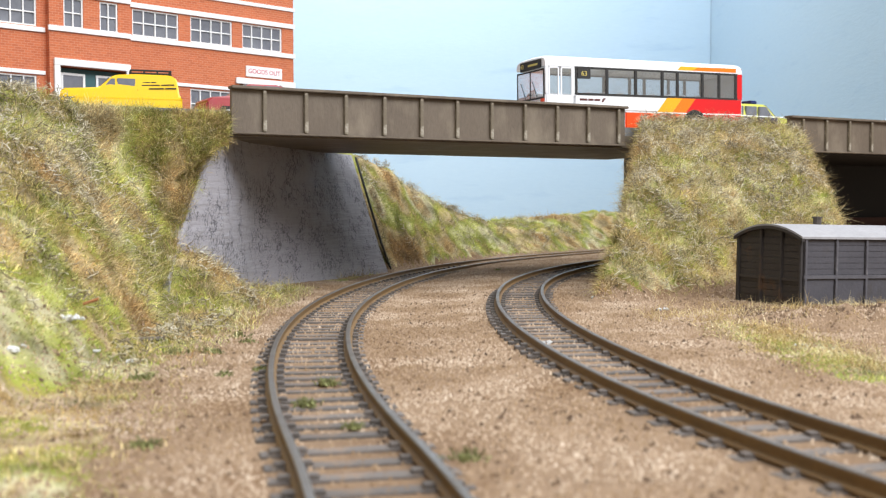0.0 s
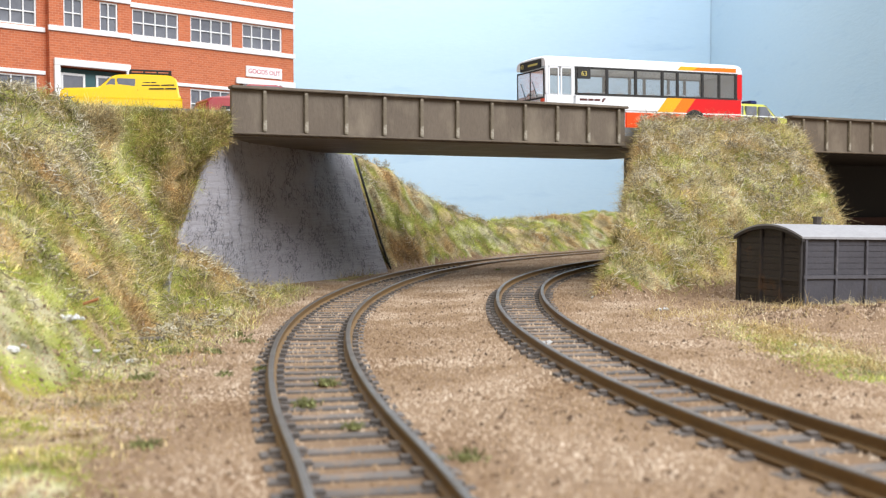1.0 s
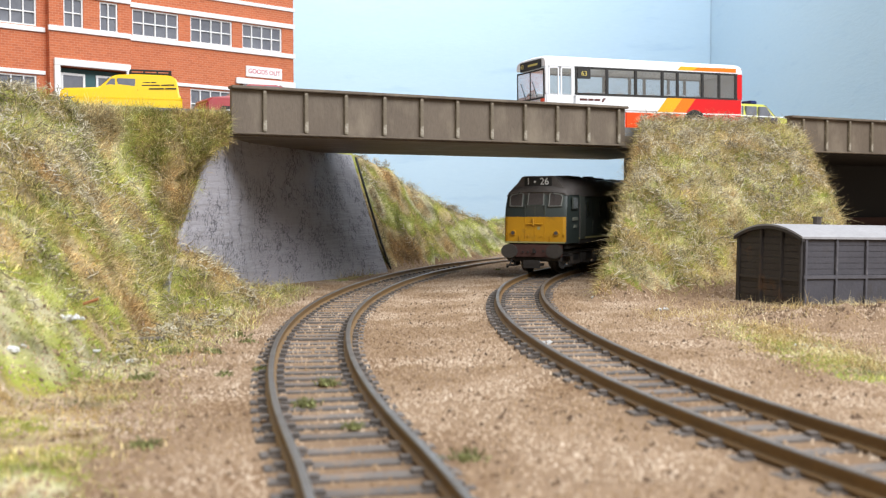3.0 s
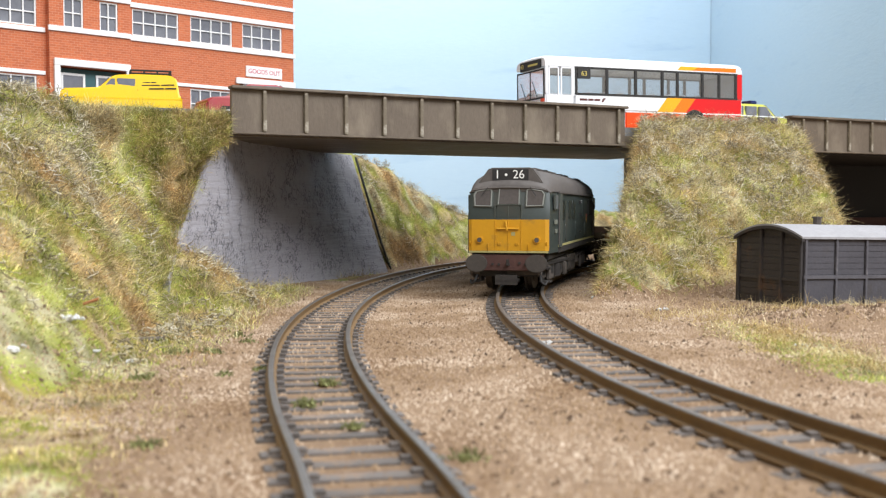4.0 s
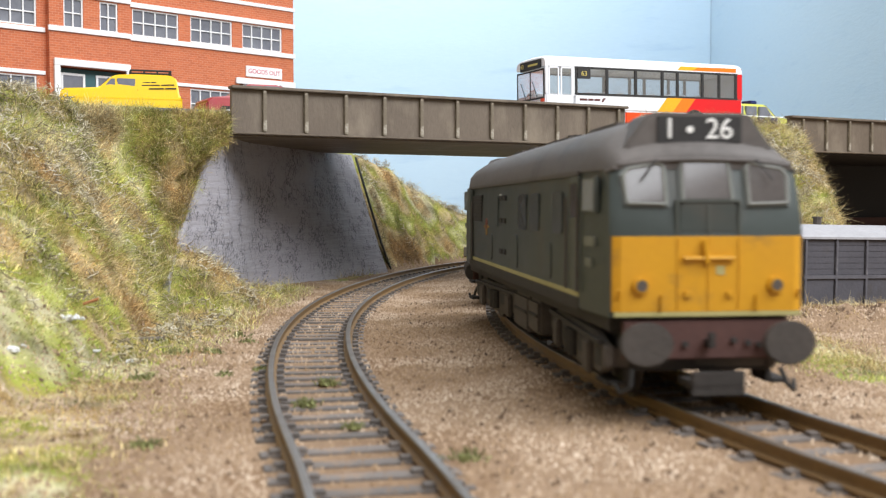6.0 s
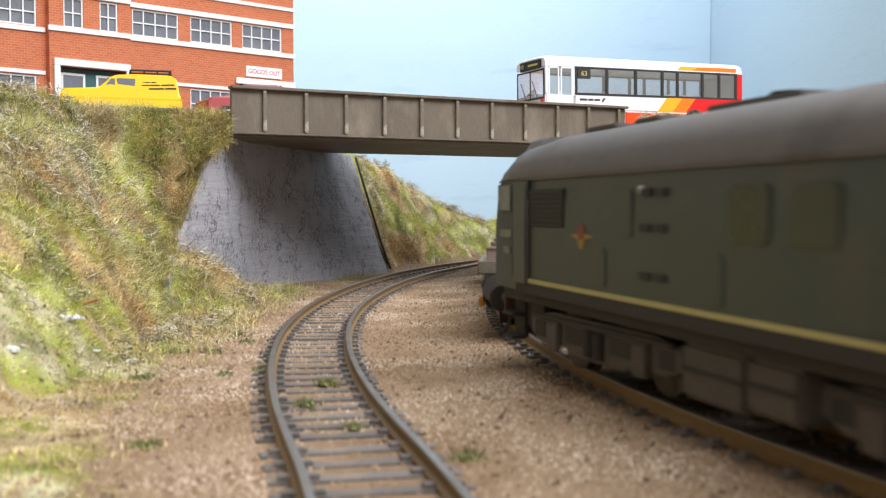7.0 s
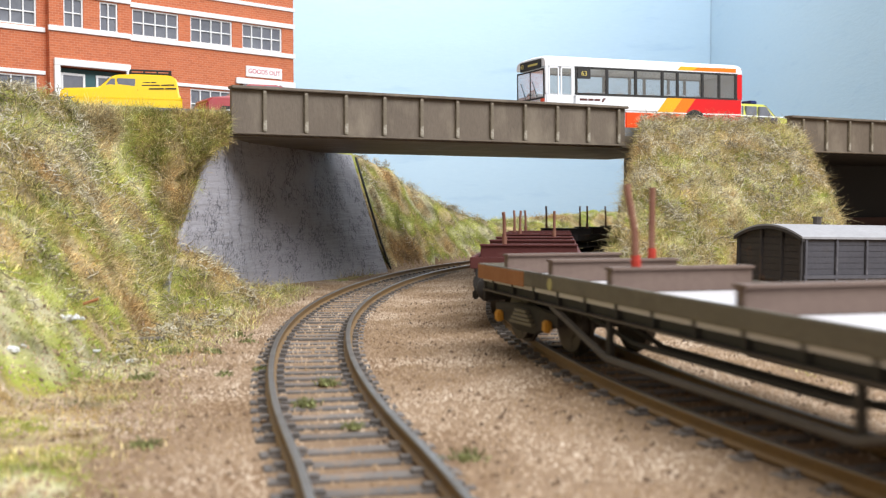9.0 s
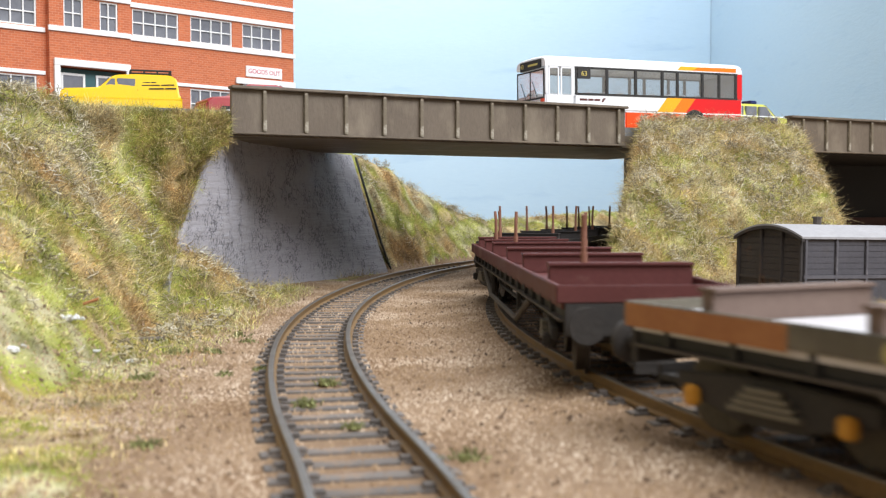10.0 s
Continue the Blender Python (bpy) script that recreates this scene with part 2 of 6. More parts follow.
M_SKY = material("painted_sky_board", (0.44, 0.61, 0.76), (0.54, 0.70, 0.82), rough=0.5, scale=2.5, fine=90, mix=1.0, bump=0.3, stretch=(1, 1, 6), dirt=(0.41, 0.58, 0.74), dirt_amount=0.1, dirt_scale=9)
M_GROUND = material("brown_ballast_scatter", (0.175, 0.111, 0.068), (0.31, 0.217, 0.144), rough=0.95, scale=35, fine=420, mix=0.4, bump=0.9, spec=0.1, dirt=(0.17, 0.10, 0.055), dirt_amount=0.35, dirt_scale=28)
M_RAIL = material("weathered_rail", (0.14, 0.08, 0.03), (0.23, 0.135, 0.05), rough=0.6, metal=0.1, scale=60, fine=1500, bump=0.15)
M_RAILTOP = material("worn_rail_head", (0.24, 0.21, 0.19), (0.15, 0.125, 0.105), rough=0.4, metal=0.6, scale=60, fine=1500, bump=0.05)
M_SLEEPER = material("grey_brown_sleeper", (0.082, 0.068, 0.060), (0.165, 0.142, 0.128), rough=0.7, scale=120, fine=1500, bump=0.3, random_value=0.22, dirt=(0.22, 0.15, 0.10), dirt_amount=0.2, dirt_scale=150)
M_GIRDER = material("brown_painted_girder", (0.098, 0.074, 0.053), (0.165, 0.129, 0.096), rough=0.55, scale=40, fine=900, mix=0.7, bump=0.25, dirt=(0.21, 0.17, 0.125), dirt_amount=0.4, dirt_scale=60, stretch=(1, 1, 0.45))
M_RIB = material("worn_girder_rib", (0.12, 0.094, 0.062), (0.19, 0.155, 0.11), rough=0.5, scale=60, fine=900, mix=0.7, bump=0.25, dirt=(0.45, 0.41, 0.34), dirt_amount=0.42, dirt_scale=190)
M_ABUT = crazed_material("crazed_grey_paint")
M_BRICK = brick_material("red_brick_card")
M_WHITE = material("white_trim", (0.84, 0.84, 0.84), (0.78, 0.78, 0.78), rough=0.5, scale=60, bump=0.05)
M_YELLOW = material("yellow_van_paint", (0.90, 0.60, 0.004), (0.84, 0.52, 0.003), rough=0.35, scale=30, mix=0.8, bump=0.05)
M_DARK = material("dark_wagon", (0.026, 0.022, 0.022), (0.05, 0.043, 0.042), rough=0.65, scale=60, fine=900, mix=0.7, bump=0.25, dirt=(0.10, 0.055, 0.03), dirt_amount=0.12, dirt_scale=80)
M_VANSIDE = material("faded_grey_wagon_side", (0.044, 0.042, 0.051), (0.082, 0.078, 0.091), rough=0.7, scale=60, fine=900, mix=0.7, bump=0.25, dirt=(0.05, 0.042, 0.04), dirt_amount=0.2, dirt_scale=60)
M_VANPOST = material("worn_wagon_framing", (0.06, 0.056, 0.066), (0.12, 0.115, 0.13), rough=0.65, scale=90, fine=900, mix=0.7, bump=0.2, dirt=(0.2, 0.19, 0.2), dirt_amount=0.15, dirt_scale=150)
M_VANROOF = material("pale_grey_roof", (0.27, 0.265, 0.28), (0.38, 0.37, 0.39), rough=0.6, scale=60, fine=700, bump=0.2, dirt=(0.2, 0.19, 0.19), dirt_amount=0.12)
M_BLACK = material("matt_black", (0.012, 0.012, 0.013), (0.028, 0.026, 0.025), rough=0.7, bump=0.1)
M_FRAME = material("dusty_underframe", (0.016, 0.014, 0.013), (0.038, 0.031, 0.027), rough=0.75, scale=90, fine=900, bump=0.25)
M_BOGIE = material("brown_dusted_bogie", (0.055, 0.046, 0.04), (0.105, 0.087, 0.073), rough=0.8, scale=90, fine=900, bump=0.25)
M_GREEN = material("dark_green_loco_paint", (0.029, 0.040, 0.038), (0.044, 0.056, 0.052), rough=0.45, scale=40, fine=700, mix=0.8, bump=0.06, dirt=(0.065, 0.06, 0.05), dirt_amount=0.2)
M_LOCOROOF = material("dusty_grey_roof", (0.075, 0.066, 0.062), (0.115, 0.10, 0.092), rough=0.65, scale=50, fine=600, bump=0.12, dirt=(0.05, 0.042, 0.038), dirt_amount=0.25)
M_PANEL = material("yellow_warning_panel", (0.60, 0.30, 0.008), (0.50, 0.235, 0.006), rough=0.5, scale=60, fine=700, mix=0.8, bump=0.08, dirt=(0.34, 0.18, 0.025), dirt_amount=0.2, dirt_scale=110)
M_BUFFER = material("dusty_buffer_steel", (0.034, 0.029, 0.026), (0.062, 0.052, 0.045), rough=0.65, scale=90, fine=900, bump=0.2)
M_BEAM = material("dirty_red_buffer_beam", (0.06, 0.024, 0.02), (0.09, 0.038, 0.03), rough=0.7, scale=90, fine=900, bump=0.2)
M_CREAM = material("cream_line", (0.42, 0.38, 0.16), (0.35, 0.31, 0.13), rough=0.55)
M_LOCOGLASS = material("smoky_cab_glass", (0.060, 0.052, 0.049), (0.095, 0.082, 0.077), rough=0.1, bump=0.0, rough_var=0.05)
M_WINFRAME = material("grey_window_surround", (0.055, 0.065, 0.055), (0.08, 0.09, 0.08), rough=0.5)
M_RUBBER = material("pale_grey_window_rubber", (0.15, 0.155, 0.14), (0.21, 0.21, 0.19), rough=0.6)
M_BUSWHITE = material("bus_white_paint", (0.83, 0.83, 0.85), (0.79, 0.79, 0.82), rough=0.3, scale=30, bump=0.03)
M_BUSRED = material("bus_red_paint", (0.70, 0.012, 0.016), (0.62, 0.010, 0.014), rough=0.3, scale=30, bump=0.03)
M_BUSFLAME = material("bus_vermilion_paint", (0.86, 0.075, 0.008), (0.80, 0.065, 0.006), rough=0.3, scale=30, bump=0.03)
M_BUSORANGE = material("bus_orange_paint", (0.90, 0.20, 0.01), (0.84, 0.17, 0.01), rough=0.3, scale=30, bump=0.03)
M_BUSAMBER = material("bus_amber_paint", (0.90, 0.42, 0.02), (0.86, 0.37, 0.015), rough=0.3, scale=30, bump=0.03)
M_MAROON = material("maroon_wagon_paint", (0.078, 0.015, 0.013), (0.11, 0.024, 0.021), rough=0.6, scale=50, fine=800, bump=0.15, dirt=(0.20, 0.11, 0.09), dirt_amount=0.15)
M_BAUX = material("brown_wagon_paint", (0.13, 0.085, 0.068), (0.18, 0.125, 0.10), rough=0.65, scale=50, fine=800, bump=0.15)
M_SOLE = material("olive_brown_side_rail", (0.10, 0.088, 0.065), (0.16, 0.14, 0.105), rough=0.6, scale=70, fine=900, bump=0.2, dirt=(0.06, 0.05, 0.04), dirt_amount=0.25)
M_PATCH = material("orange_rust_patch", (0.36, 0.15, 0.05), (0.27, 0.10, 0.035), rough=0.7, scale=120, fine=900, bump=0.2)
# pale deck colour: the light reflected off the boards is painted in
M_DECKSHEEN = material("deck_with_painted_sheen", (0.50, 0.485, 0.50), (0.62, 0.60, 0.62), rough=0.45, scale=50, bump=0.1)
M_RUST = material("rusty_stanchion", (0.17, 0.065, 0.04), (0.24, 0.11, 0.07), rough=0.7, scale=200, fine=1500, bump=0.2)
M_REDTIP = material("red_paint_dab", (0.50, 0.035, 0.02), (0.36, 0.035, 0.02), rough=0.5)
M_AXLE = material("ochre_axlebox", (0.55, 0.27, 0.02), (0.45, 0.20, 0.02), rough=0.6)
M_WHEEL = material("dark_steel_wheel", (0.05, 0.043, 0.038), (0.09, 0.075, 0.06), rough=0.5, metal=0.5)
M_TYRE = material("black_rubber", (0.018, 0.018, 0.018), (0.03, 0.03, 0.03), rough=0.8)
M_PANE = material("grey_window_film", (0.12, 0.125, 0.15), (0.22, 0.23, 0.26), rough=0.2, scale=60, fine=300, mix=0.9, bump=0.0)
M_TEAL = material("dark_teal_door", (0.03, 0.09, 0.10), (0.04, 0.12, 0.125), rough=0.5)
M_REDPAINT = material("dull_red_car_paint", (0.36, 0.035, 0.04), (0.30, 0.03, 0.035), rough=0.35)
M_LIME = material("lime_yellow_car_paint", (0.66, 0.68, 0.14), (0.60, 0.62, 0.12), rough=0.35)
M_BLUELAMP = material("blue_light_bar", (0.02, 0.035, 0.14), (0.02, 0.03, 0.11), rough=0.25)
M_GREYPLASTIC = material("pale_grey_seat", (0.55, 0.57, 0.60), (0.62, 0.64, 0.67), rough=0.5)
M_TEXTRED = material("red_lettering", (0.45, 0.03, 0.07), (0.58, 0.03, 0.08), rough=0.6)
M_TEXTWHITE = material("white_lettering", (0.85, 0.85, 0.83), (0.8, 0.8, 0.78), rough=0.6)
M_TEXTGOLD = material("gold_lettering", (0.62, 0.50, 0.12), (0.55, 0.44, 0.1), rough=0.6)
M_GLASS = glass("clear_glazing", (0.98, 0.99, 1.0), 0.1, 0.3)
M_CLEAR = glass("very_clear_glazing", (1.0, 1.0, 1.0), 0.05, 0.05)
MEADOW = [(0.0, (0.31, 0.18, 0.07)), (0.17, (0.43, 0.29, 0.12)), (0.32, (0.56, 0.45, 0.25)), (0.45, (0.37, 0.31, 0.085)), (0.57, (0.30, 0.33, 0.055)), (0.69, (0.42, 0.42, 0.14)), (0.84, (0.65, 0.59, 0.37)), (1.0, (0.42, 0.30, 0.14))]
M_GRASS = meadow_material("static_grass", MEADOW)
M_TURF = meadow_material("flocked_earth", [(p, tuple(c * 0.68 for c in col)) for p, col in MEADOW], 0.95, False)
M_STRAW = fibre_material("straw_fibres", [(0.0, (0.27, 0.16, 0.06)), (0.4, (0.55, 0.41, 0.18)), (0.75, (0.72, 0.60, 0.34)), (1.0, (0.88, 0.81, 0.60))], 60, 0.8, 0.5)
M_GRAIN = fibre_material("ballast_grains", [(0.0, (0.15, 0.09, 0.05)), (0.25, (0.25, 0.165, 0.095)), (0.55, (0.33, 0.235, 0.158)), (0.85, (0.42, 0.32, 0.23)), (1.0, (0.54, 0.43, 0.33))], 38, 0.95, 0.5)
M_CLUMP = fibre_material("dark_scatter_clumps", [(0.0, (0.05, 0.03, 0.02)), (0.5, (0.13, 0.082, 0.05)), (1.0, (0.24, 0.16, 0.10))], 70, 0.95, 0.5)
# opaque cab pane; its pale colour paints in light coming through the glass
M_CABPANE = material("cab_side_glass_painted_lit", (0.40, 0.42, 0.43), (0.26, 0.28, 0.29), rough=0.15, bump=0.0)
M_SIDEPANE = material("dark_side_panel", (0.022, 0.027, 0.024), (0.036, 0.042, 0.037), rough=0.3, bump=0.03)
M_EMBLEM = material("faded_red_emblem", (0.22, 0.05, 0.03), (0.15, 0.04, 0.025), rough=0.6, scale=300)
M_EMBLEMGOLD = material("faded_gold_emblem", (0.33, 0.20, 0.035), (0.24, 0.14, 0.03), rough=0.6, scale=300)
M_FADED = material("faded_lettering", (0.22, 0.23, 0.19), (0.13, 0.14, 0.115), rough=0.7, scale=300)
M_TWIG = fibre_material("dry_twigs", [(0.0, (0.10, 0.08, 0.055)), (0.25, (0.22, 0.18, 0.12)), (0.5, (0.38, 0.33, 0.23)), (0.75, (0.60, 0.54, 0.40)), (1.0, (0.80, 0.76, 0.66))], 60, 0.8, 0.8)
M_LEAF = fibre_material("green_weed_flock", [(0.0, (0.10, 0.11, 0.04)), (0.5, (0.20, 0.21, 0.08)), (1.0, (0.34, 0.35, 0.15))], 90)

# ---- lines of the plan ----
def arcs(x, y, a, bends, ds=2.0):
    pts = []
    for k, length in bends:
        for _ in range(int(length / ds)):
            pts.append((x, y, a))
            h = a + k * ds / 2000
            x, y, a = x + math.sin(h) * ds, y + math.cos(h) * ds, a + k * ds / 1000
    return pts


def line(x, y, a, k_near, near, bends):
    """A track's centre line: points with headings every 2 mm, drawn out towards the viewer by near mm."""
    back = arcs(x, y, a + math.pi, [(k_near, near)])
    return [(px, py, pa - math.pi) for px, py, pa in back[:0:-1]] + arcs(x, y, a, bends)


NEAR_L, NEAR_R = 160, 900
TRACK_L = line(-13.5, 154.8, -0.2372, 1.2, NEAR_L, [(1.2, 180), (1.12, 200), (1.65, 200), (0.9, 460)])
TRACK_R = line(94.65, 45.0, -0.5153, 1.9926, NEAR_R, [(1.9926, 180), (1.2887, 200), (1.743, 240), (2.2, 1500)])
Z_L = -1.7
ARR_L, ARR_R = np.array(TRACK_L), np.array(TRACK_R)

# bridge line: A is the near end of the front girder; u runs along it, v runs towards the viewer
AX, AY, ANG = -81.7, 417.0, radians(28.4)
UX, UY = math.cos(ANG), math.sin(ANG)
ROAD_Z = 69.4
LEN1 = 190.5


def uv(x, y):
    dx, dy = x - AX, y - AY
    return dx * UX + dy * UY, dx * UY - dy * UX


def xy(u, v):
    return AX + u * UX + v * UY, AY + u * UY - v * UX


# the top edge of the abutment's wing, where the grass begins
WING_Y, WING_X, WING_Z = [345, 385, 402, 417], [-93, -99, -98, -96], [7, 18, 37, 58]


def bank_left(x, y):
    """0 at the foot, 1 on the crest of the bank beside the yard."""
    foot = -79 - 9 * step(285, 345, y) + 6 * fbm(y * 0.02, 3.1) * step(345, 300, y) + 12 * step(190, 110, y)
    t = (foot - x) / (44 + 14 * step(330, 200, y))
    return min(1.0, max(0.0, t))


def mound(x, y):
    u, v = uv(x, y)
    u -= LEN1
    n = 5 * fbm(x * 0.03, y * 0.03, 7.0)
    w = max(0.0, v)
    front = 1.0 - (v + n + 2) / 98.0
    left = (u - 1 + n * 0.4 + w * 0.93 - max(0.0, -v) * 0.86) / (8 + 0.25 * w)
    right = (138 + n - 0.95 * w - u) / 26.0
    back = (v + 118) / 14.0
    return min(1.0, max(0.0, min(front, left, right, back)))


def bank_far(x, y):
    """The low bank behind the far curve of the outer track."""
    d = np.hypot(ARR_L[:, 0] - x, ARR_L[:, 1] - y)
    i = int(np.argmin(d))
    tx, ty, ta = TRACK_L[i]
    side = (x - tx) * math.cos(ta) - (y - ty) * math.sin(ta)
    if side > 0 or y < 520:
        return 0.0, 0.0
    off = -side
    top = float(np.interp(ty, [540, 600, 650, 700, 780, 850, 950], [66, 64, 54, 36, 15, 23, 28])) + 5 * fbm(x * 0.02, y * 0.02, 1.7)
    return min(1.0, max(0.0, (off - 24) / 38.0)) * step(170, 85, off), top


def talus(x, y):
    return 20 * step(-57, -92, x + 4 * fbm(x * 0.06, y * 0.06, 4.4)) * math.exp(-((y - 376) / 30) ** 2)


def height(x, y):
    base = -2.85 + Z_L * step(30, -5, x) if y < 900 else -4.0
    base += 0.3 * fbm(x * 0.06, y * 0.06, 0.3) + 0.14 * fbm(x * 0.3, y * 0.3, 2.2, 2)
    z = base
    rough = 5.0 * fbm(x * 0.05, y * 0.05, 5.0) + 5.2 * fbm(x * 0.13, y * 0.13, 9.0, 4)
    u, v = uv(x, y)
    b = bank_left(x, y)
    top = 52 + 16 * step(270, 410, y)
    if v <= 1 and u < -12 and v > -130:
        z = 63.0
    elif 345 <= y <= 417 and v > 0:
        xt, zt = float(np.interp(y, WING_Y, WING_X)), float(np.interp(y, WING_Y, WING_Z))
        if x < xt:
            run = float(np.interp(y, WING_Y, [48, 40, 13, 4]))
            z = max(z, zt + (top + 5.5 - zt) * min(1.0, (xt - x) / run) ** 0.85 + rough * 0.9 * min(1.0, (xt - x) / 10))
        else:
            z = max(z, base + (zt - base) * max(0.0, 1 - (x - xt) / float(np.interp(y, [345, 380], [10, 1.5]))))
    elif b > 0 and (v > -3 or u < -8):
        z = max(z, base + (top - base) * (b ** 0.85) + rough * math.sin(math.pi * min(1, b * 1.1)) * 1.2)
    m_ = mound(x, y)
    if m_ > 0:
        z = max(z, base + (ROAD_Z + 3.5 - base) * (m_ ** 0.8) + rough * math.sin(math.pi * min(1, m_ * 1.05)) * 1.5)
    if y > 500 and not (-130 < v < 6 and u > -6):
        f_, top = bank_far(x, y)
        if f_ > 0:
            z = max(z, base + (top - base) * step(0, 1, f_) ** 0.8 + rough * f_ * 1.2)
    # grassy heap against the foot of the wing wall
    heap = talus(x, y)
    if heap > 0.3:
        z = max(z, base + heap + rough * 0.25 * min(1.0, heap / 6))
    # rough ground in front of the grounded van body
    k = math.exp(-(((x - 150) / 45) ** 2 + ((y - 318) / 30) ** 2))
    return z + k * (2.6 + 2.4 * rough)


def turf(x, y):
    """How grassy the ground is, 0 to 1."""
    b = max(bank_left(x, y) * 8, mound(x, y) * 14)
    if 345 <= y <= 417:
        b = max(mound(x, y) * 14, 8.0 if x < float(np.interp(y, WING_Y, WING_X)) + 1 else 0.0)
    if y > 520:
        b = max(b, bank_far(x, y)[0] * 5)
    b = max(b, (talus(x, y) - 1.5) * 0.25)
    n = fbm(x * 0.045, y * 0.045, 12.0)
    fore = step(-48, -76, x + 14 * n - 20 * step(270, 110, y)) if y < 480 else 0.0
    strip = math.exp(-(((x - 84 - 0.05 * (300 - y)) / 11) ** 2)) * step(190, 225, y) * step(335, 290, y) * (0.95 + 1.1 * n)
    return min(1.0, max(b, fore * (0.65 + 0.7 * n), strip))


XS = [*np.arange(-700, -230, 30), *np.arange(-230, 260, 3.0), *np.arange(260, 1050, 30)]
YS = [*np.arange(-700, 90, 30), *np.arange(90, 640, 3.0), *np.arange(640, 960, 6.0), *np.arange(960, 1500, 40)]
HEIGHTS = np.array([[height(x, y) for x in XS] for y in YS])
TURF = np.array([[turf(x, y) if -230 <= x <= 260 and 90 <= y <= 960 else 0.0 for x in XS] for y in YS])


def ground_sheet():
    n, m_ = len(XS), len(YS)
    gx, gy = np.meshgrid(XS, YS)
    verts = np.stack([gx, gy, HEIGHTS], -1).reshape(-1, 3) * K
    faces = [(j * n + i, j * n + i + 1, (j + 1) * n + i + 1, (j + 1) * n + i) for j in range(m_ - 1) for i in range(n - 1)]
    me = bpy.data.meshes.new("ground")
    me.from_pydata(verts.tolist(), [], faces)
    me.materials.append(M_GROUND)
    me.materials.append(M_TURF)
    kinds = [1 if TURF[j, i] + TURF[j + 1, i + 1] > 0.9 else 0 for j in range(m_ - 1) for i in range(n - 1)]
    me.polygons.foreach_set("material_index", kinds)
    me.polygons.foreach_set("use_smooth", [True] * len(kinds))
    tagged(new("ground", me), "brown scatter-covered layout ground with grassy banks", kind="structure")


ground_sheet()


def grid_at(table, x, y):
    xs, ys = np.array(XS), np.array(YS)
    i = np.clip(np.searchsorted(xs, x) - 1, 0, len(xs) - 2)
    j = np.clip(np.searchsorted(ys, y) - 1, 0, len(ys) - 2)
    fx, fy = (x - xs[i]) / (xs[i + 1] - xs[i]), (y - ys[j]) / (ys[j + 1] - ys[j])
    return (table[j, i] * (1 - fx) + table[j, i + 1] * fx) * (1 - fy) + (table[j + 1, i] * (1 - fx) + table[j + 1, i + 1] * fx) * fy


# ---- backdrop ----
bm = B()
box(bm, -1100, 352, 1420, 1432, -60, 1000)
structure("backdrop", bm, M_SKY, "pale blue painted sky board behind the layout")
bm = B()
box(bm, 352.5, 364, 830, 1432, -60, 1000)
structure("backdrop_side", bm, M_SKY, "pale blue painted sky board at the layout's end")

# ---- tracks ----
def sweep(bm, pts, off, profile):
    rings = []
    for x, y, a in pts:
        nx, ny = math.cos(a), -math.sin(a)
        rings.append([(x + nx * (off + p), y + ny * (off + p), z) for p, z in profile])
    loft(bm, rings)


RAIL_BASE = [(-1.15, -2.5), (1.15, -2.5), (1.15, -2.15), (0.35, -1.7), (0.35, -0.75), (0.62, -0.6), (0.62, -0.22), (-0.62, -0.22), (-0.62, -0.6), (-0.35, -0.75), (-0.35, -1.7), (-1.15, -2.15)]
RAIL_HEAD = [(-0.62, -0.216), (0.62, -0.216), (0.55, -0.04), (0.4, 0.0), (-0.4, 0.0), (-0.55, -0.04)]


def track(name, pts, z, label, lo, hi, rail_at):
    th = thing(name, mm(0, 0, z), label, "railway track")
    tagged(th, kind="structure")
    use = pts[::4]
    for off in (-rail_at, rail_at):
        bm = B()
        sweep(bm, use, off, RAIL_BASE)
        rail = part("rail", bm, M_RAIL, th, "rusty brown steel rail")
        bm = B()
        sweep(bm, use, off, RAIL_HEAD)
        part("rail_head", bm, M_RAILTOP, rail)
    rnd = random.Random(4)
    bm = B()
    box(bm, -rail_at - 4.1, rail_at + 4.1, -1.75, 1.75, -4.6, -2.55)
    for sx in (-rail_at, rail_at):
        for o in (-1.9, 1.9):
            box(bm, sx + o - 0.8, sx + o + 0.8, -0.9, 0.9, -2.55, -1.9)
    me = mesh_of("sleeper", bm, M_SLEEPER, bevel=0.12)
    pitch, travel = 8.4, 0.0
    for i in range(1, len(pts)):
        travel += 2.0
        if travel >= pitch:
            travel -= pitch
            x, y, a = pts[i]
            if lo <= y <= hi:
                piece("sleeper", me, th, mm(x, y, rnd.uniform(-0.12, 0.12), -math.degrees(a) + rnd.uniform(-1.2, 1.2)))
    return th


track("track_outer", TRACK_L, Z_L, "curved track with brown rails and grey sleepers", 60, 900, 8.85)
track("track_inner", TRACK_R, 0, "curved track with brown rails and grey sleepers under the train", -150, 800, 8.1)

# ---- road bridge ----
M_ROAD = material("grey_road_card", (0.16, 0.16, 0.165), (0.21, 0.21, 0.21), rough=0.85, scale=50, fine=900, bump=0.3)


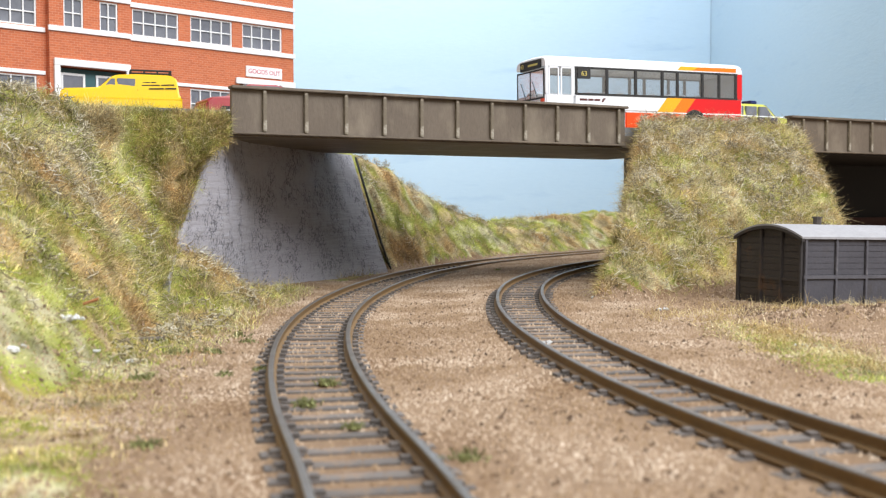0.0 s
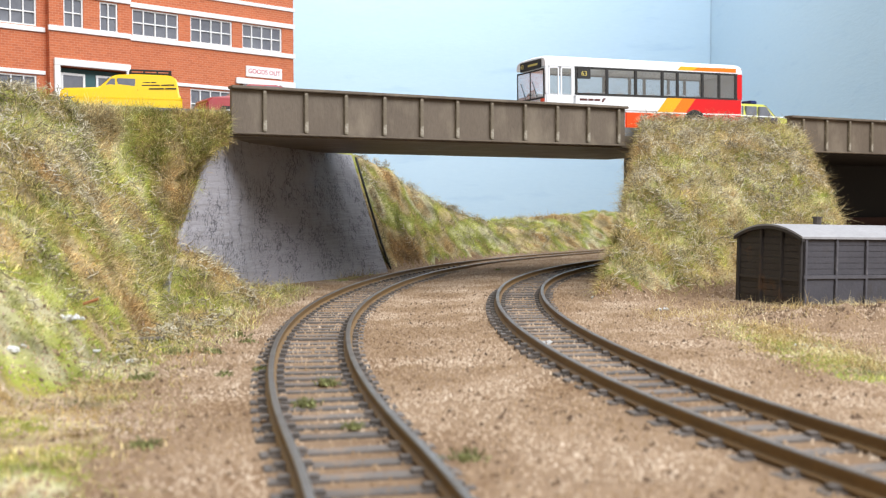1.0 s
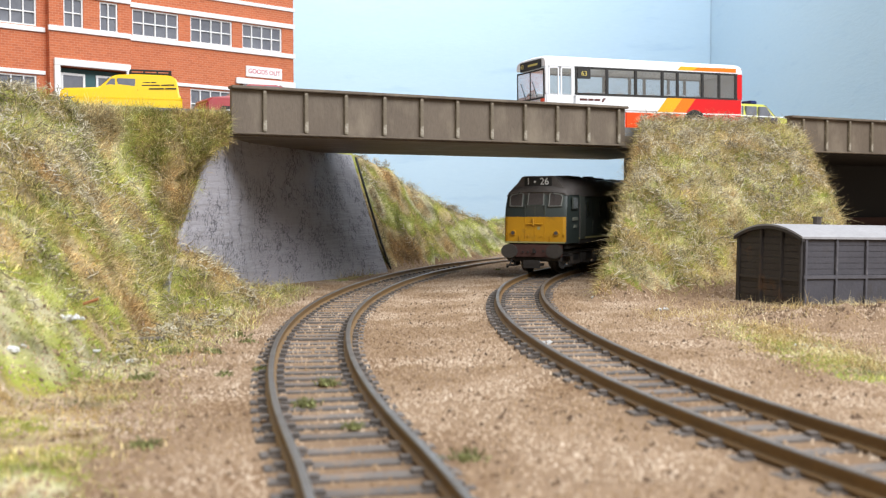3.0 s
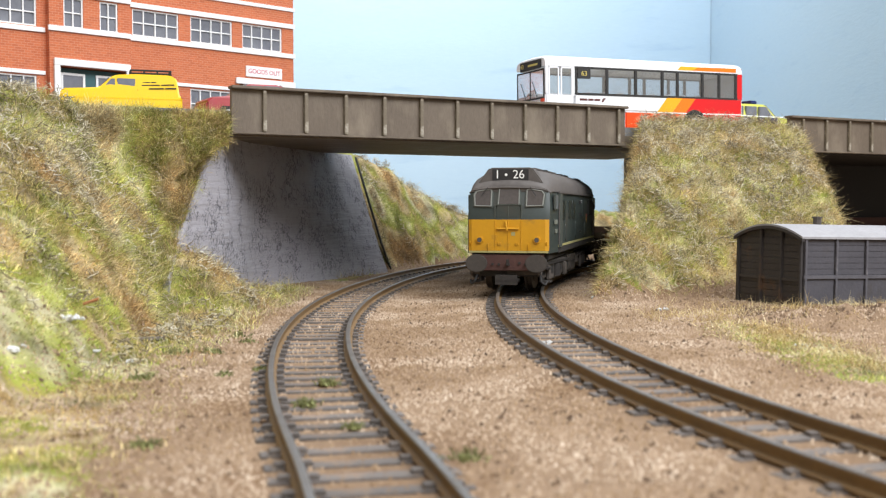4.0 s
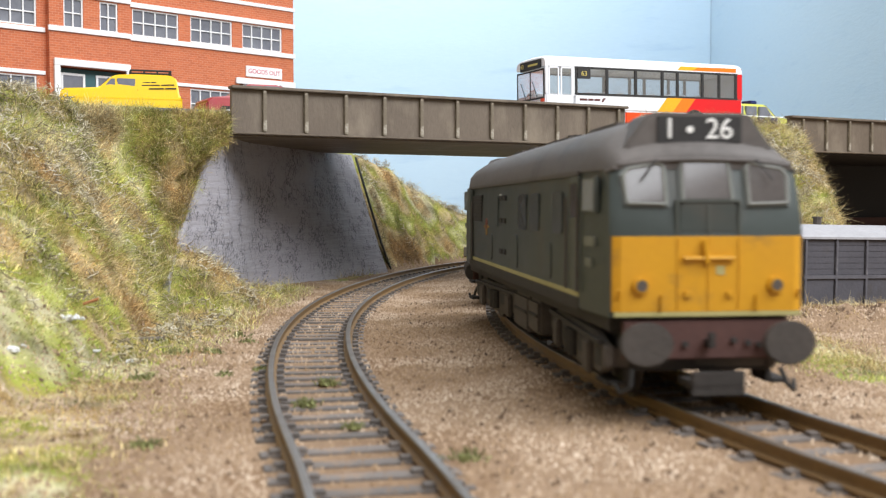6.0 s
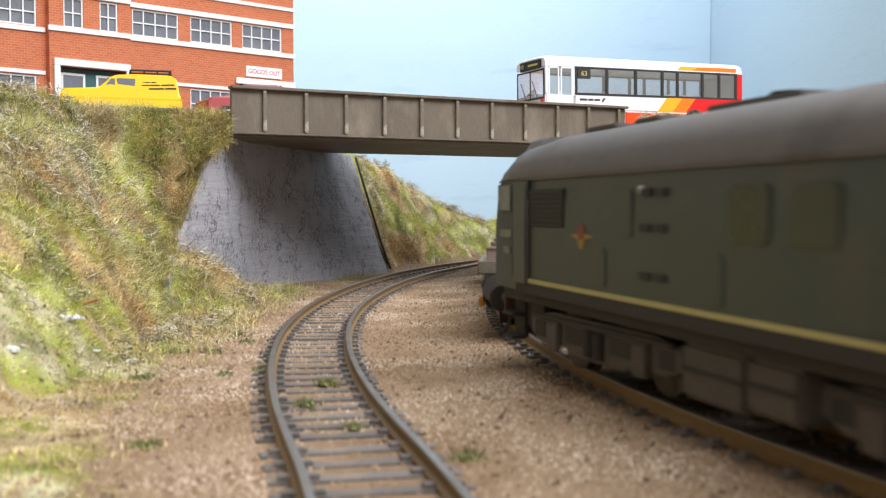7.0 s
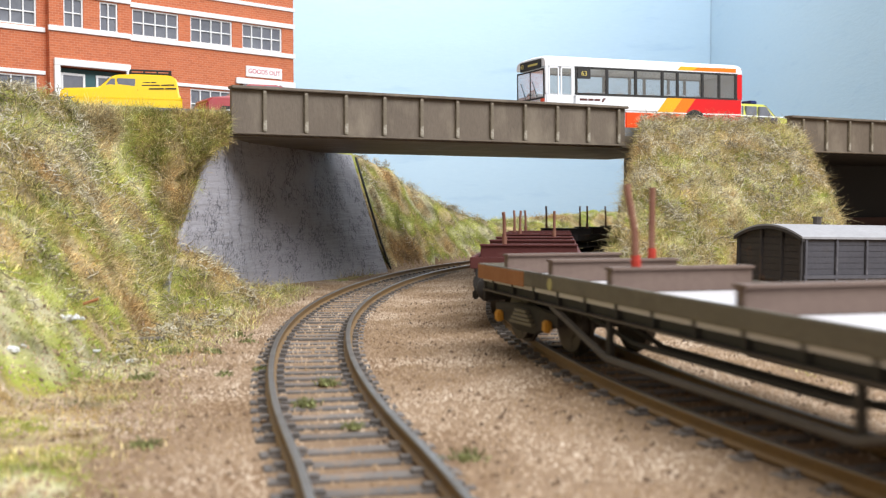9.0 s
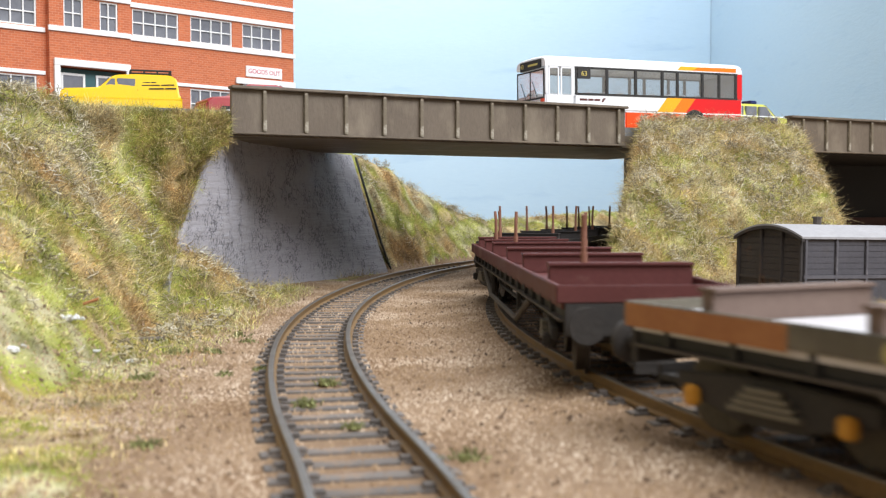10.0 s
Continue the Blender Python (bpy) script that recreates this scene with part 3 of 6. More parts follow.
def girder(u0, u1, v, z0, z1, ribs, name, label):
    th = thing(name, mm(AX, AY, 0, math.degrees(ANG)), label, "bridge girder", "plate girders of the road bridge")
    y = -v
    bm = B()
    box(bm, u0, u1, y, y + 2.0, z0, z1 - 1.2)
    part("web_plate", bm, M_GIRDER, th, bevel=0.15)
    bm = B()
    box(bm, u0 - 0.4, u1 + 0.4, y - 2.4, y + 3.4, z1 - 1.2, z1)
    part("top_flange", bm, M_GIRDER, th, bevel=0.25)
    bm = B()
    box(bm, u0, u1, y - 1.2, y - 0.01, z0, z0 + 1.0)
    part("bottom_flange", bm, M_GIRDER, th, bevel=0.2)
    bm = B()
    box(bm, -0.8, 0.8, -1.5, 0.01, z0 + 1.05, z1 - 1.25)
    prism(bm, [(-1.5, z1 - 1.3), (0.0, z1 - 1.3), (0.0, z1 - 4.5)], -0.5, 0.5, "x")
    me = mesh_of("stiffener", bm, M_RIB, bevel=0.2)
    for u in ribs:
        piece("stiffener", me, th, mm(u, y, 0))
    return th


G0, G1 = 60.0, 78.6
girder(0, LEN1, 0, G0, G1, [13.1 + 17.29 * i for i in range(11)], "front_girder", "brown plate girder with upright stiffeners carrying a road")
girder(297, 640, 0, G0, G1, [306 + 17.29 * i for i in range(19)], "second_girder", "brown plate girder with upright stiffeners carrying a road")
bm = B()
box(bm, 0, LEN1 + 70, 2.5, 108, G0 - 0.6, G0 + 5)
structure("bridge_deck", bm, M_GIRDER, "brown underside of the bridge deck", m=mm(AX, AY, 0, math.degrees(ANG)))
# second deck's underside is black: its shade is put into the colour
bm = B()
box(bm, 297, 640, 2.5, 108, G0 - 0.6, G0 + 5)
structure("bridge_deck_east", bm, M_BLACK, "underside of the bridge deck, coloured black for its shade", m=mm(AX, AY, 0, math.degrees(ANG)))
bm = B()
box(bm, -320, 640, 5.6, 112, G0 + 5.01, ROAD_Z)
structure("road", bm, M_ROAD, "grey road over the bridge", m=mm(AX, AY, 0, math.degrees(ANG)))


bm = B()
prism(bm, [(-400, 374.5), (-188, 489.2), (-88, 543.0), (-80, 640), (-80, 820), (-400, 820)], 30, ROAD_Z - 0.1, "z")
structure("yard", bm, M_ROAD, "grey paved yard round the factory")

# ---- abutment of the bridge ----
def abutment():
    foot = [(-88, 345), (-93, 385), (-90, 403), (-86, 424), (-85, 474), (-46, 558), (-28, 594)]
    top = [(-88.5, 345, 8), (-94, 385, 19), (-91, 403, 40), (-87, 421, 60), (-83, 470, 60), (-63, 542, 60), (-49, 592, 60)]
    bm = B()
    span = [0.0, 0.14, 0.21, 0.29, 0.5, 0.86, 1.0]
    def lerp(c, t):
        return [sum(float(np.interp(min(1, max(0, t + d)), span, [p[k] for p in c])) for d in (-0.03, -0.015, 0, 0.015, 0.03)) / 5 for k in range(len(c[0]))]
    n, h = 110, 46
    grid = []
    for j in range(h + 1):
        row = []
        for i in range(n + 1):
            a, b = lerp(foot, i / n), lerp(top, i / n)
            k = j / h
            k2 = k ** 0.9
            x, y = a[0] * (1 - k2) + b[0] * k2, a[1] * (1 - k2) + b[1] * k2
            z = -7 + (b[2] + 7) * k
            r = 0.5 * fbm(y * 0.12, z * 0.25, x * 0.1) + 0.35 * fbm(y * 0.5, z * 0.5, 4.0, 2)
            row.append(bm.verts.new((x + r, y, z)))
        grid.append(row)
    for r0, r1 in zip(grid[:-1], grid[1:]):
        for i in range(n):
            bm.faces.new((r0[i], r0[i + 1], r1[i + 1], r1[i]))
    # thickness
    ext = bmesh.ops.extrude_face_region(bm, geom=bm.faces[:])
    bmesh.ops.translate(bm, vec=(-14, 4, 0), verts=[v for v in ext["geom"] if isinstance(v, bmesh.types.BMVert)])
    return structure("abutment", bm, M_ABUT, "grey painted stone bridge abutment with crazed surface", smooth=True)


abutment()
bm = B()
loft(bm, [[(x, 595, z), (x + 1.1, 595.5, z), (x + 1.1, 600, z), (x, 600, z)] for x, z in ((-28.5, -6), (-35, 12), (-41.5, 34), (-49, 59.4))])
structure("abutment_edge", bm, M_BLACK, "black raw edge at the back of the abutment", bevel=0.3)


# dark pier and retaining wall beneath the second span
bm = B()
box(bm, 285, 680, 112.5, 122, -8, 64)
structure("wall_under_bridge", bm, M_BLACK, "black wall beneath the second span", m=mm(AX, AY, 0, math.degrees(ANG)))
bm = B()
box(bm, 285, 680, 104, 112.4, 20, 24)
box(bm, 285, 680, 106, 112.4, 10, 20)
structure("ledge", bm, M_BEAM, "brown ledge along the black wall", bevel=0.4, m=mm(AX, AY, 0, math.degrees(ANG)))
# ---- grass, grains and twigs ----
GEN = np.random.RandomState(7)


def spots(n, x0, x1, y0, y1, keep):
    x, y = GEN.uniform(x0, x1, n), GEN.uniform(y0, y1, n)
    ok = GEN.uniform(0, 1, n) < keep(x, y)
    return x[ok], y[ok]


def slope(x, y):
    gx = (grid_at(HEIGHTS, x + 2, y) - grid_at(HEIGHTS, x - 2, y)) / 4
    gy = (grid_at(HEIGHTS, x, y + 2) - grid_at(HEIGHTS, x, y - 2)) / 4
    return gx, gy


def visible_side(x, y):
    """1 where a bank is not under the road."""
    dx, dy = x - AX, y - AY
    u, v = dx * UX + dy * UY, dx * UY - dy * UX
    return np.where((v < -7) & (v > -112) & (grid_at(HEIGHTS, x, y) > 55), 0.0, 1.0)


def fibres(name, x, y, length, spread, width, mat, label, category, lift=0.0, z=None, nrm=None):
    """Bent tapering fibres standing off the ground, or off given heights with given normals."""
    n = len(x)
    if z is None:
        gx, gy = slope(x, y)
        nrm = np.stack([-gx, -gy, np.ones(n)], -1)
        nrm /= np.linalg.norm(nrm, axis=1)[:, None]
        z = grid_at(HEIGHTS, x, y) + lift
    d = nrm * 0.75 + np.array([0, 0, 0.35]) + GEN.normal(0, spread, (n, 3))
    d /= np.linalg.norm(d, axis=1)[:, None]
    ln = (length * GEN.uniform(0.5, 1.35, n) * (0.75 + 0.5 * (np.sin(x * 0.31 + 2 * np.sin(y * 0.17)) * np.sin(y * 0.27 + 1.5 * np.sin(x * 0.13)) + 0.5)))[:, None]
    side = np.cross(d, GEN.normal(0, 1, (n, 3)))
    side /= np.linalg.norm(side, axis=1)[:, None] + 1e-9
    w = width * GEN.uniform(0.6, 1.3, n)[:, None]
    p0 = np.stack([x, y, z - 0.4], -1)
    bend = GEN.normal(0, 0.28, (n, 3)) * ln
    bend[:, 2] -= 0.12 * ln[:, 0]
    p1 = p0 + d * ln * 0.55
    p2 = p0 + d * ln + bend
    v = np.stack([p0 - side * w / 2, p0 + side * w / 2, p1 - side * w * 0.4, p1 + side * w * 0.4, p2], 1).reshape(-1, 3) * K
    i = np.arange(n)[:, None] * 5
    tri = np.concatenate([i + np.array([[0, 1, 3]]), i + np.array([[0, 3, 2]]), i + np.array([[2, 3, 4]])], 1).reshape(-1, 3)
    me = bpy.data.meshes.new(name)
    me.vertices.add(len(v))
    me.vertices.foreach_set("co", v.astype(np.float32).ravel())
    me.loops.add(tri.size)
    me.loops.foreach_set("vertex_index", tri.astype(np.int32).ravel())
    me.polygons.add(len(tri))
    me.polygons.foreach_set("loop_start", np.arange(0, tri.size, 3, dtype=np.int32))
    me.update(calc_edges=True)
    me.materials.append(mat)
    return tagged(new(name, me), label, category, kind="stuff")


def tall(x, y):
    """The flock is short and mossy at the foot of the near bank and in the strip beside the track."""
    near = np.clip((y - 235) / 90, 0, 1) + np.clip((grid_at(HEIGHTS, x, y) - 12) / 25, 0, 1)
    return np.where(x < 55, 0.42 + 0.58 * np.clip(near, 0, 1), np.where(y < 340, 0.42, 1.0))


def dens(scale):
    def keep(x, y):
        g = np.clip(grid_at(TURF, x, y), 0, 1)
        gx, gy = slope(x, y)
        area = np.sqrt(1 + gx ** 2 + gy ** 2)
        return np.where(g > 0.12, g, 0) * np.minimum(area, 4) * scale * visible_side(x, y)
    return keep


x, y = spots(1250000, -215, 60, 95, 480, dens(0.34))
x2, y2 = spots(950000, 50, 240, 200, 640, dens(0.34))
x3, y3 = spots(400000, -120, 230, 540, 930, dens(0.34))
x, y = np.concatenate([x, x2, x3]), np.concatenate([y, y2, y3])
fibres("static_grass", x, y, 3.6 * tall(x, y), 0.95, 0.13, M_GRASS, "matted green and straw static grass on the banks", "grass")
x, y = spots(150000, -215, -40, 95, 480, dens(0.09))
x2, y2 = spots(300000, 55, 240, 215, 640, dens(0.34))
x3, y3 = spots(60000, -120, 230, 540, 930, dens(0.05))
x, y = np.concatenate([x, x2, x3]), np.concatenate([y, y2, y3])
fibres("dry_straw", x, y, 5.4 * tall(x, y), 1.1, 0.12, M_STRAW, "pale dry straw fibres tangled in the grass", "straw", 1.2)


# ---- turf verge that overhangs the edge of the road at the bridge ----
def verge():
    prof = [(-5.2, 64.6), (-2.5, 67.4), (1.0, 67.2), (4.0, 64.0), (6.0, 58.5), (7.4, 51.0), (7.6, 43.0), (-5.0, 42.0)]
    rings = []
    us = np.arange(-120, -1.9, 2.0)
    for u in us:
        k = 0.4 + 0.6 * step(0, -26, u)
        fall = 0.8 * step(-30, -8, u)
        ring = []
        for v, z in prof:
            n = 1.6 * fbm(u * 0.12, v * 0.1, z * 0.05)
            px, py = xy(u, v * k + (n if v > 0 else 0))
            ring.append((px, py, 66 + (z - 66) * (k if z < 66 else 1) + n * 0.7 - fall))
        rings.append(ring)
    bm = B()
    loft(bm, rings)
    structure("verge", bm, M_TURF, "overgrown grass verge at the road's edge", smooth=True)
    n = 40000
    i = GEN.randint(0, len(us) - 1, n)
    j = GEN.randint(0, 6, n)
    f, h = GEN.uniform(0, 1, n)[:, None], GEN.uniform(0, 1, n)[:, None]
    R = np.array(rings)
    p = (R[i, j] * (1 - h) + R[i, j + 1] * h) * (1 - f) + (R[i + 1, j] * (1 - h) + R[i + 1, j + 1] * h) * f
    side = np.clip((j + h[:, 0]) / 4.0, 0, 1)
    nrm = np.stack([UY * side, -UX * side, 1.1 - side], -1)
    nrm /= np.linalg.norm(nrm, axis=1)[:, None]
    # fringe along the sloping top of the abutment's wing
    m_ = 9000
    t = GEN.uniform(0, 1, m_)
    wy = 345 + 74 * t
    wx = np.interp(wy, [345, 385, 403, 420], [-89.5, -95, -92.5, -89.5]) - GEN.uniform(0, 7, m_)
    wz = np.interp(wy, [345, 385, 403, 420], [8, 19.5, 40.5, 60.5]) + GEN.normal(0, 0.4, m_)
    w = np.stack([wx, wy, wz], -1)
    wn = np.tile(np.array([[0.55, -0.45, 0.7]]), (m_, 1))
    p, nrm = np.concatenate([p, w]), np.concatenate([nrm, wn])
    q = GEN.choice(len(p), 9000)
    fibres("verge_straw", p[q, 0], p[q, 1], 4.2, 0.9, 0.12, M_STRAW, "pale dry straw along the verge", "straw", z=p[q, 2], nrm=nrm[q])
    fibres("verge_grass", p[:, 0], p[:, 1], 3.6, 0.7, 0.13, M_GRASS, "long grass overhanging the verge and wing wall", "grass", z=p[:, 2], nrm=nrm)


verge()
def strewn(a, b):
    near = np.exp(-((b - (352 + (a - 122) * 0.42)) / 13.0) ** 2)
    patch = np.sin(a * 0.19 + 1.2 * np.sin(b * 0.11)) * np.sin(b * 0.16 + 1.4 * np.sin(a * 0.09))
    return np.clip(0.75 * near + 0.32 * (patch > 0.1) * (a > 70), 0, 1) * np.where(b > 372 + (a - 122) * 0.42, 0.25, 1.0)


x, y = spots(34000, 62, 215, 300, 430, strewn)
fibres("dead_grass", x, y, 3.4, 1.1, 0.13, M_STRAW, "dead brown grass strewn round the grounded van", "grass")


def scatter(name, x, y, size, mat, label, category, flat=0.7, sunk=0.15):
    """Irregular four-sided grains lying on the ground."""
    n = len(x)
    z = grid_at(HEIGHTS, x, y)
    s = size * GEN.uniform(0.45, 1.4, n) ** 1.3
    a = GEN.uniform(0, 6.28, n)
    pts = []
    for k in range(4):
        r = s * GEN.uniform(0.6, 1.2, n) * 0.5
        pts.append(np.stack([x + np.cos(a + k * 1.571) * r, y + np.sin(a + k * 1.571) * r, z - s * sunk], -1))
    pts.append(np.stack([x + GEN.normal(0, 0.15, n) * s, y + GEN.normal(0, 0.15, n) * s, z + s * flat * GEN.uniform(0.5, 1.1, n)], -1))
    v = np.stack(pts, 1).reshape(-1, 3) * K
    i = np.arange(n)[:, None] * 5
    tri = np.concatenate([i + np.array([[k, (k + 1) % 4, 4]]) for k in range(4)], 1).reshape(-1, 3)
    me = bpy.data.meshes.new(name)
    me.vertices.add(len(v))
    me.vertices.foreach_set("co", v.astype(np.float32).ravel())
    me.loops.add(tri.size)
    me.loops.foreach_set("vertex_index", tri.astype(np.int32).ravel())
    me.polygons.add(len(tri))
    me.polygons.foreach_set("loop_start", np.arange(0, tri.size, 3, dtype=np.int32))
    me.update(calc_edges=True)
    me.materials.append(mat)
    return tagged(new(name, me), label, category, kind="stuff")


def off_track(x, y):
    out = np.ones(len(x))
    for arr in (ARR_L, ARR_R):
        sub = arr[::4]
        for c0 in range(0, len(x), 20000):
            sl = slice(c0, c0 + 20000)
            d = np.min((sub[:, 0][None] - x[sl][:, None]) ** 2 + (sub[:, 1][None] - y[sl][:, None]) ** 2, axis=1)
            out[sl] *= np.where(d < 7.6 ** 2, 0.35, np.where(d < 10.2 ** 2, 0.0, np.where(d < 15 ** 2, 0.6, 1.0)))
    return out


def bare(x, y):
    return np.clip(1.1 - grid_at(TURF, x, y), 0.12, 1) * off_track(x, y)


x, y = spots(150000, -100, 150, 100, 520, bare)
x2, y2 = spots(20000, -60, 130, 520, 800, bare)
scatter("ballast_scatter", np.concatenate([x, x2]), np.concatenate([y, y2]), 0.75, M_GRAIN, "fine brown ground scatter round the tracks", "ballast")
x, y = spots(5000, -100, 150, 100, 480, bare)
scatter("scatter_clumps", x, y, 1.4, M_CLUMP, "coarse dark crumbs among the ground scatter", "ballast", 0.4, 0.1)


def tubes(name, p, mat, label, category):
    """Thin crooked three-sided stems through rows of points p[n, k, 3], tapering to the tip."""
    n, k, _ = p.shape
    d = np.diff(p, axis=1)
    d = np.concatenate([d, d[:, -1:]], 1)
    a = np.cross(d, GEN.normal(0, 1, (n, 1, 3)))
    a /= np.linalg.norm(a, axis=2)[..., None] + 1e-9
    c = np.cross(d, a)
    c /= np.linalg.norm(c, axis=2)[..., None] + 1e-9
    r = (GEN.uniform(0.08, 0.25, n)[:, None] * np.linspace(1, 0.45, k)[None])[..., None]
    ring = [p + (a * math.cos(w) + c * math.sin(w)) * r for w in (0, 2.094, 4.189)]
    v = np.stack(ring, 2).reshape(-1, 3) * K
    quads = []
    for i in range(k - 1):
        for j in range(3):
            quads.append((i * 3 + j, i * 3 + (j + 1) % 3, i * 3 + 3 + (j + 1) % 3, i * 3 + 3 + j))
    f = (np.arange(n)[:, None, None] * k * 3 + np.array(quads)[None]).reshape(-1, 4)
    me = bpy.data.meshes.new(name)
    me.vertices.add(len(v))
    me.vertices.foreach_set("co", v.astype(np.float32).ravel())
    me.loops.add(f.size)
    me.loops.foreach_set("vertex_index", f.astype(np.int32).ravel())
    me.polygons.add(len(f))
    me.polygons.foreach_set("loop_start", np.arange(0, f.size, 4, dtype=np.int32))
    me.update(calc_edges=True)
    me.materials.append(mat)
    return tagged(new(name, me), label, category, kind="stuff")


def soil(a, b):
    edge = b - (352 + (a - 122) * 0.42)
    return np.exp(-(edge / 17.0) ** 2) * (0.55 + 0.45 * np.sin(a * 0.33 + np.sin(b * 0.21)))


x, y = spots(52000, 90, 215, 305, 408, soil)
scatter("dark_soil", x, y, 1.3, M_CLUMP, "dark brown soil crumbs along the foot of the grounded van", "soil", 0.5, 0.1)


def twigs():
    """Tangles of curled dry scrub, thickest along the crests and the mound's open flank."""
    cx, cy = [], []
    for count, x0, x1, y0, y1 in ((470, -150, -62, 215, 450), (620, 62, 205, 340, 560), (230, -50, 120, 590, 880)):
        k = 0
        while k < count:
            x, y = GEN.uniform(x0, x1, 4000), GEN.uniform(y0, y1, 4000)
            h = grid_at(HEIGHTS, x, y)
            want = (grid_at(TURF, x, y) > 0.4) * visible_side(x, y) * (0.25 + 0.75 * np.clip((h - 20) / 45, 0, 1) + 0.5 * (np.sin(x * 0.09 + 1.3 * np.sin(y * 0.07)) > 0.4))
            ok = GEN.uniform(0, 1.4, 4000) < want
            x, y = x[ok][:count - k], y[ok][:count - k]
            cx.append(x)
            cy.append(y)
            k += len(x)
    cx, cy = np.concatenate(cx), np.concatenate(cy)
    per = 13
    n = len(cx) * per
    size = np.repeat(GEN.uniform(0.7, 2.3, len(cx)), per)
    x = np.repeat(cx, per) + GEN.normal(0, 1, n) * size
    y = np.repeat(cy, per) + GEN.normal(0, 1, n) * size
    z = grid_at(HEIGHTS, x, y) + GEN.uniform(1.2, 4.2, n)
    p = [np.stack([x, y, z], -1)]
    d = GEN.normal(0, 1, (n, 3))
    for _ in range(4):
        d = d + GEN.normal(0, 0.85, (n, 3))
        d[:, 2] *= 0.8
        u = d / np.linalg.norm(d, axis=1)[:, None]
        p.append(p[-1] + u * GEN.uniform(0.45, 1.15, n)[:, None])
    tubes("dry_twigs", np.stack(p, 1), M_TWIG, "small curled dry twigs and dead scrub caught in the grass", "twigs")


twigs()


def weed(x, y, size, seed, on_sleeper=None, label="small tuft of green weed flock on the ground"):
    rnd = random.Random(seed)
    bm = B()
    for _ in range(60):
        p = Vector((rnd.gauss(0, 0.42) * size, rnd.gauss(0, 0.42) * size, 0))
        q = p + Vector((rnd.gauss(0, 0.25), rnd.gauss(0, 0.25), rnd.uniform(0.15, 0.6))) * size
        rod(bm, p, q, 0.16 * size ** 0.5, 3, 0.05)
        a = Vector((rnd.gauss(0, 1), rnd.gauss(0, 1), rnd.gauss(0, 1))).normalized() * 0.22 * size
        b = Vector((rnd.gauss(0, 1), rnd.gauss(0, 1), rnd.gauss(0, 1))).normalized() * 0.22 * size
        bm.faces.new([bm.verts.new(q), bm.verts.new(q + a), bm.verts.new(q + b)])
    z = on_sleeper if on_sleeper is not None else float(grid_at(HEIGHTS, np.array([x]), np.array([y]))[0]) - 0.2
    ob = part("weed_tuft", bm, M_LEAF, m=mm(x, y, z))
    tagged(ob, label, "weed", "weed tufts beside the track")


for i, (x, y, s, on) in enumerate([(-23.5, 214, 3.0, -4.2), (-24.5, 191, 3.2, -4.2), (-14.5, 172, 2.2, -4.2), (3.5, 151, 3.4, None), (-57, 298, 3.2, None), (-57, 263, 3.6, None), (-63, 224, 3.2, None), (-45, 160, 3.4, None), (-47, 229, 2.6, None), (-52, 285, 3.0, None), (-40, 236, 2.4, None), (-66, 262, 3.6, None), (30, 585, 2.5, None)]):
    weed(x, y, s * 0.78, i, on)


def stone(name, x, y, size, mat, seed, label, category, lumps=1):
    """An angular crumb, or a few of them stuck together."""
    rnd = random.Random(seed)
    bm = B()
    for i in range(lumps):
        vs = bmesh.ops.create_icosphere(bm, subdivisions=1, radius=size / 2 * rnd.uniform(0.35, 0.8 if lumps > 1 else 1.0))["verts"]
        dx, dy = (rnd.gauss(0, size * 0.45), rnd.gauss(0, size * 0.45)) if i else (0, 0)
        for v in vs:
            v.co *= rnd.uniform(0.55, 1.35)
            v.co.z *= 0.7
            v.co += Vector((dx, dy, 0))
    z = float(grid_at(HEIGHTS, np.array([x]), np.array([y]))[0]) + size * 0.2
    tagged(part(name, bm, mat, m=mm(x, y, z, rnd.uniform(0, 360))), label, category)


M_PALE = material("pale_plaster_crumb", (0.66, 0.66, 0.66), (0.5, 0.5, 0.5), rough=0.9, scale=200)
for i, (x, y, s) in enumerate([(-85, 243, 3.4), (-80, 245, 2.2), (-84, 209, 3.0), (-72, 247, 2.0), (-74, 286, 2.6), (25, 268, 2.2), (57, 398, 2.6), (73, 352, 2.4), (88, 262, 2.0)]):
    stone("pale_crumb", x, y, s, M_PALE, i, "pale crumbs of plaster lying in the grass", "crumb", 5)
for i, (x, y, s) in enumerate([(-47, 236, 2.6), (-30, 178, 2.0), (8, 196, 1.8), (-55, 205, 2.2)]):
    stone("stone", x, y, s, M_GROUND, 50 + i, "small brown stone on the bare ground", "stone")
bm = B()
rod(bm, (-4.5, 0, 0), (4.2, 0.8, 0.2), 0.9, 8, 0.7)
tagged(part("log", bm, M_SLEEPER, smooth=True, m=mm(-78, 283, float(grid_at(HEIGHTS, np.array([-78.0]), np.array([283.0]))[0]) + 0.9, 4)), "short dark stick lying at the foot of the bank", "stick")
bm = B()
rod(bm, (-2.6, 0, -0.5), (2.6, 0.4, 1.2), 0.45, 6, 0.4)
tagged(part("orange_stick", bm, M_PATCH, m=mm(-87, 262, float(grid_at(HEIGHTS, np.array([-87.0]), np.array([262.0]))[0]) + 1.6, 20)), "short orange-brown stick lying on the grass", "stick")

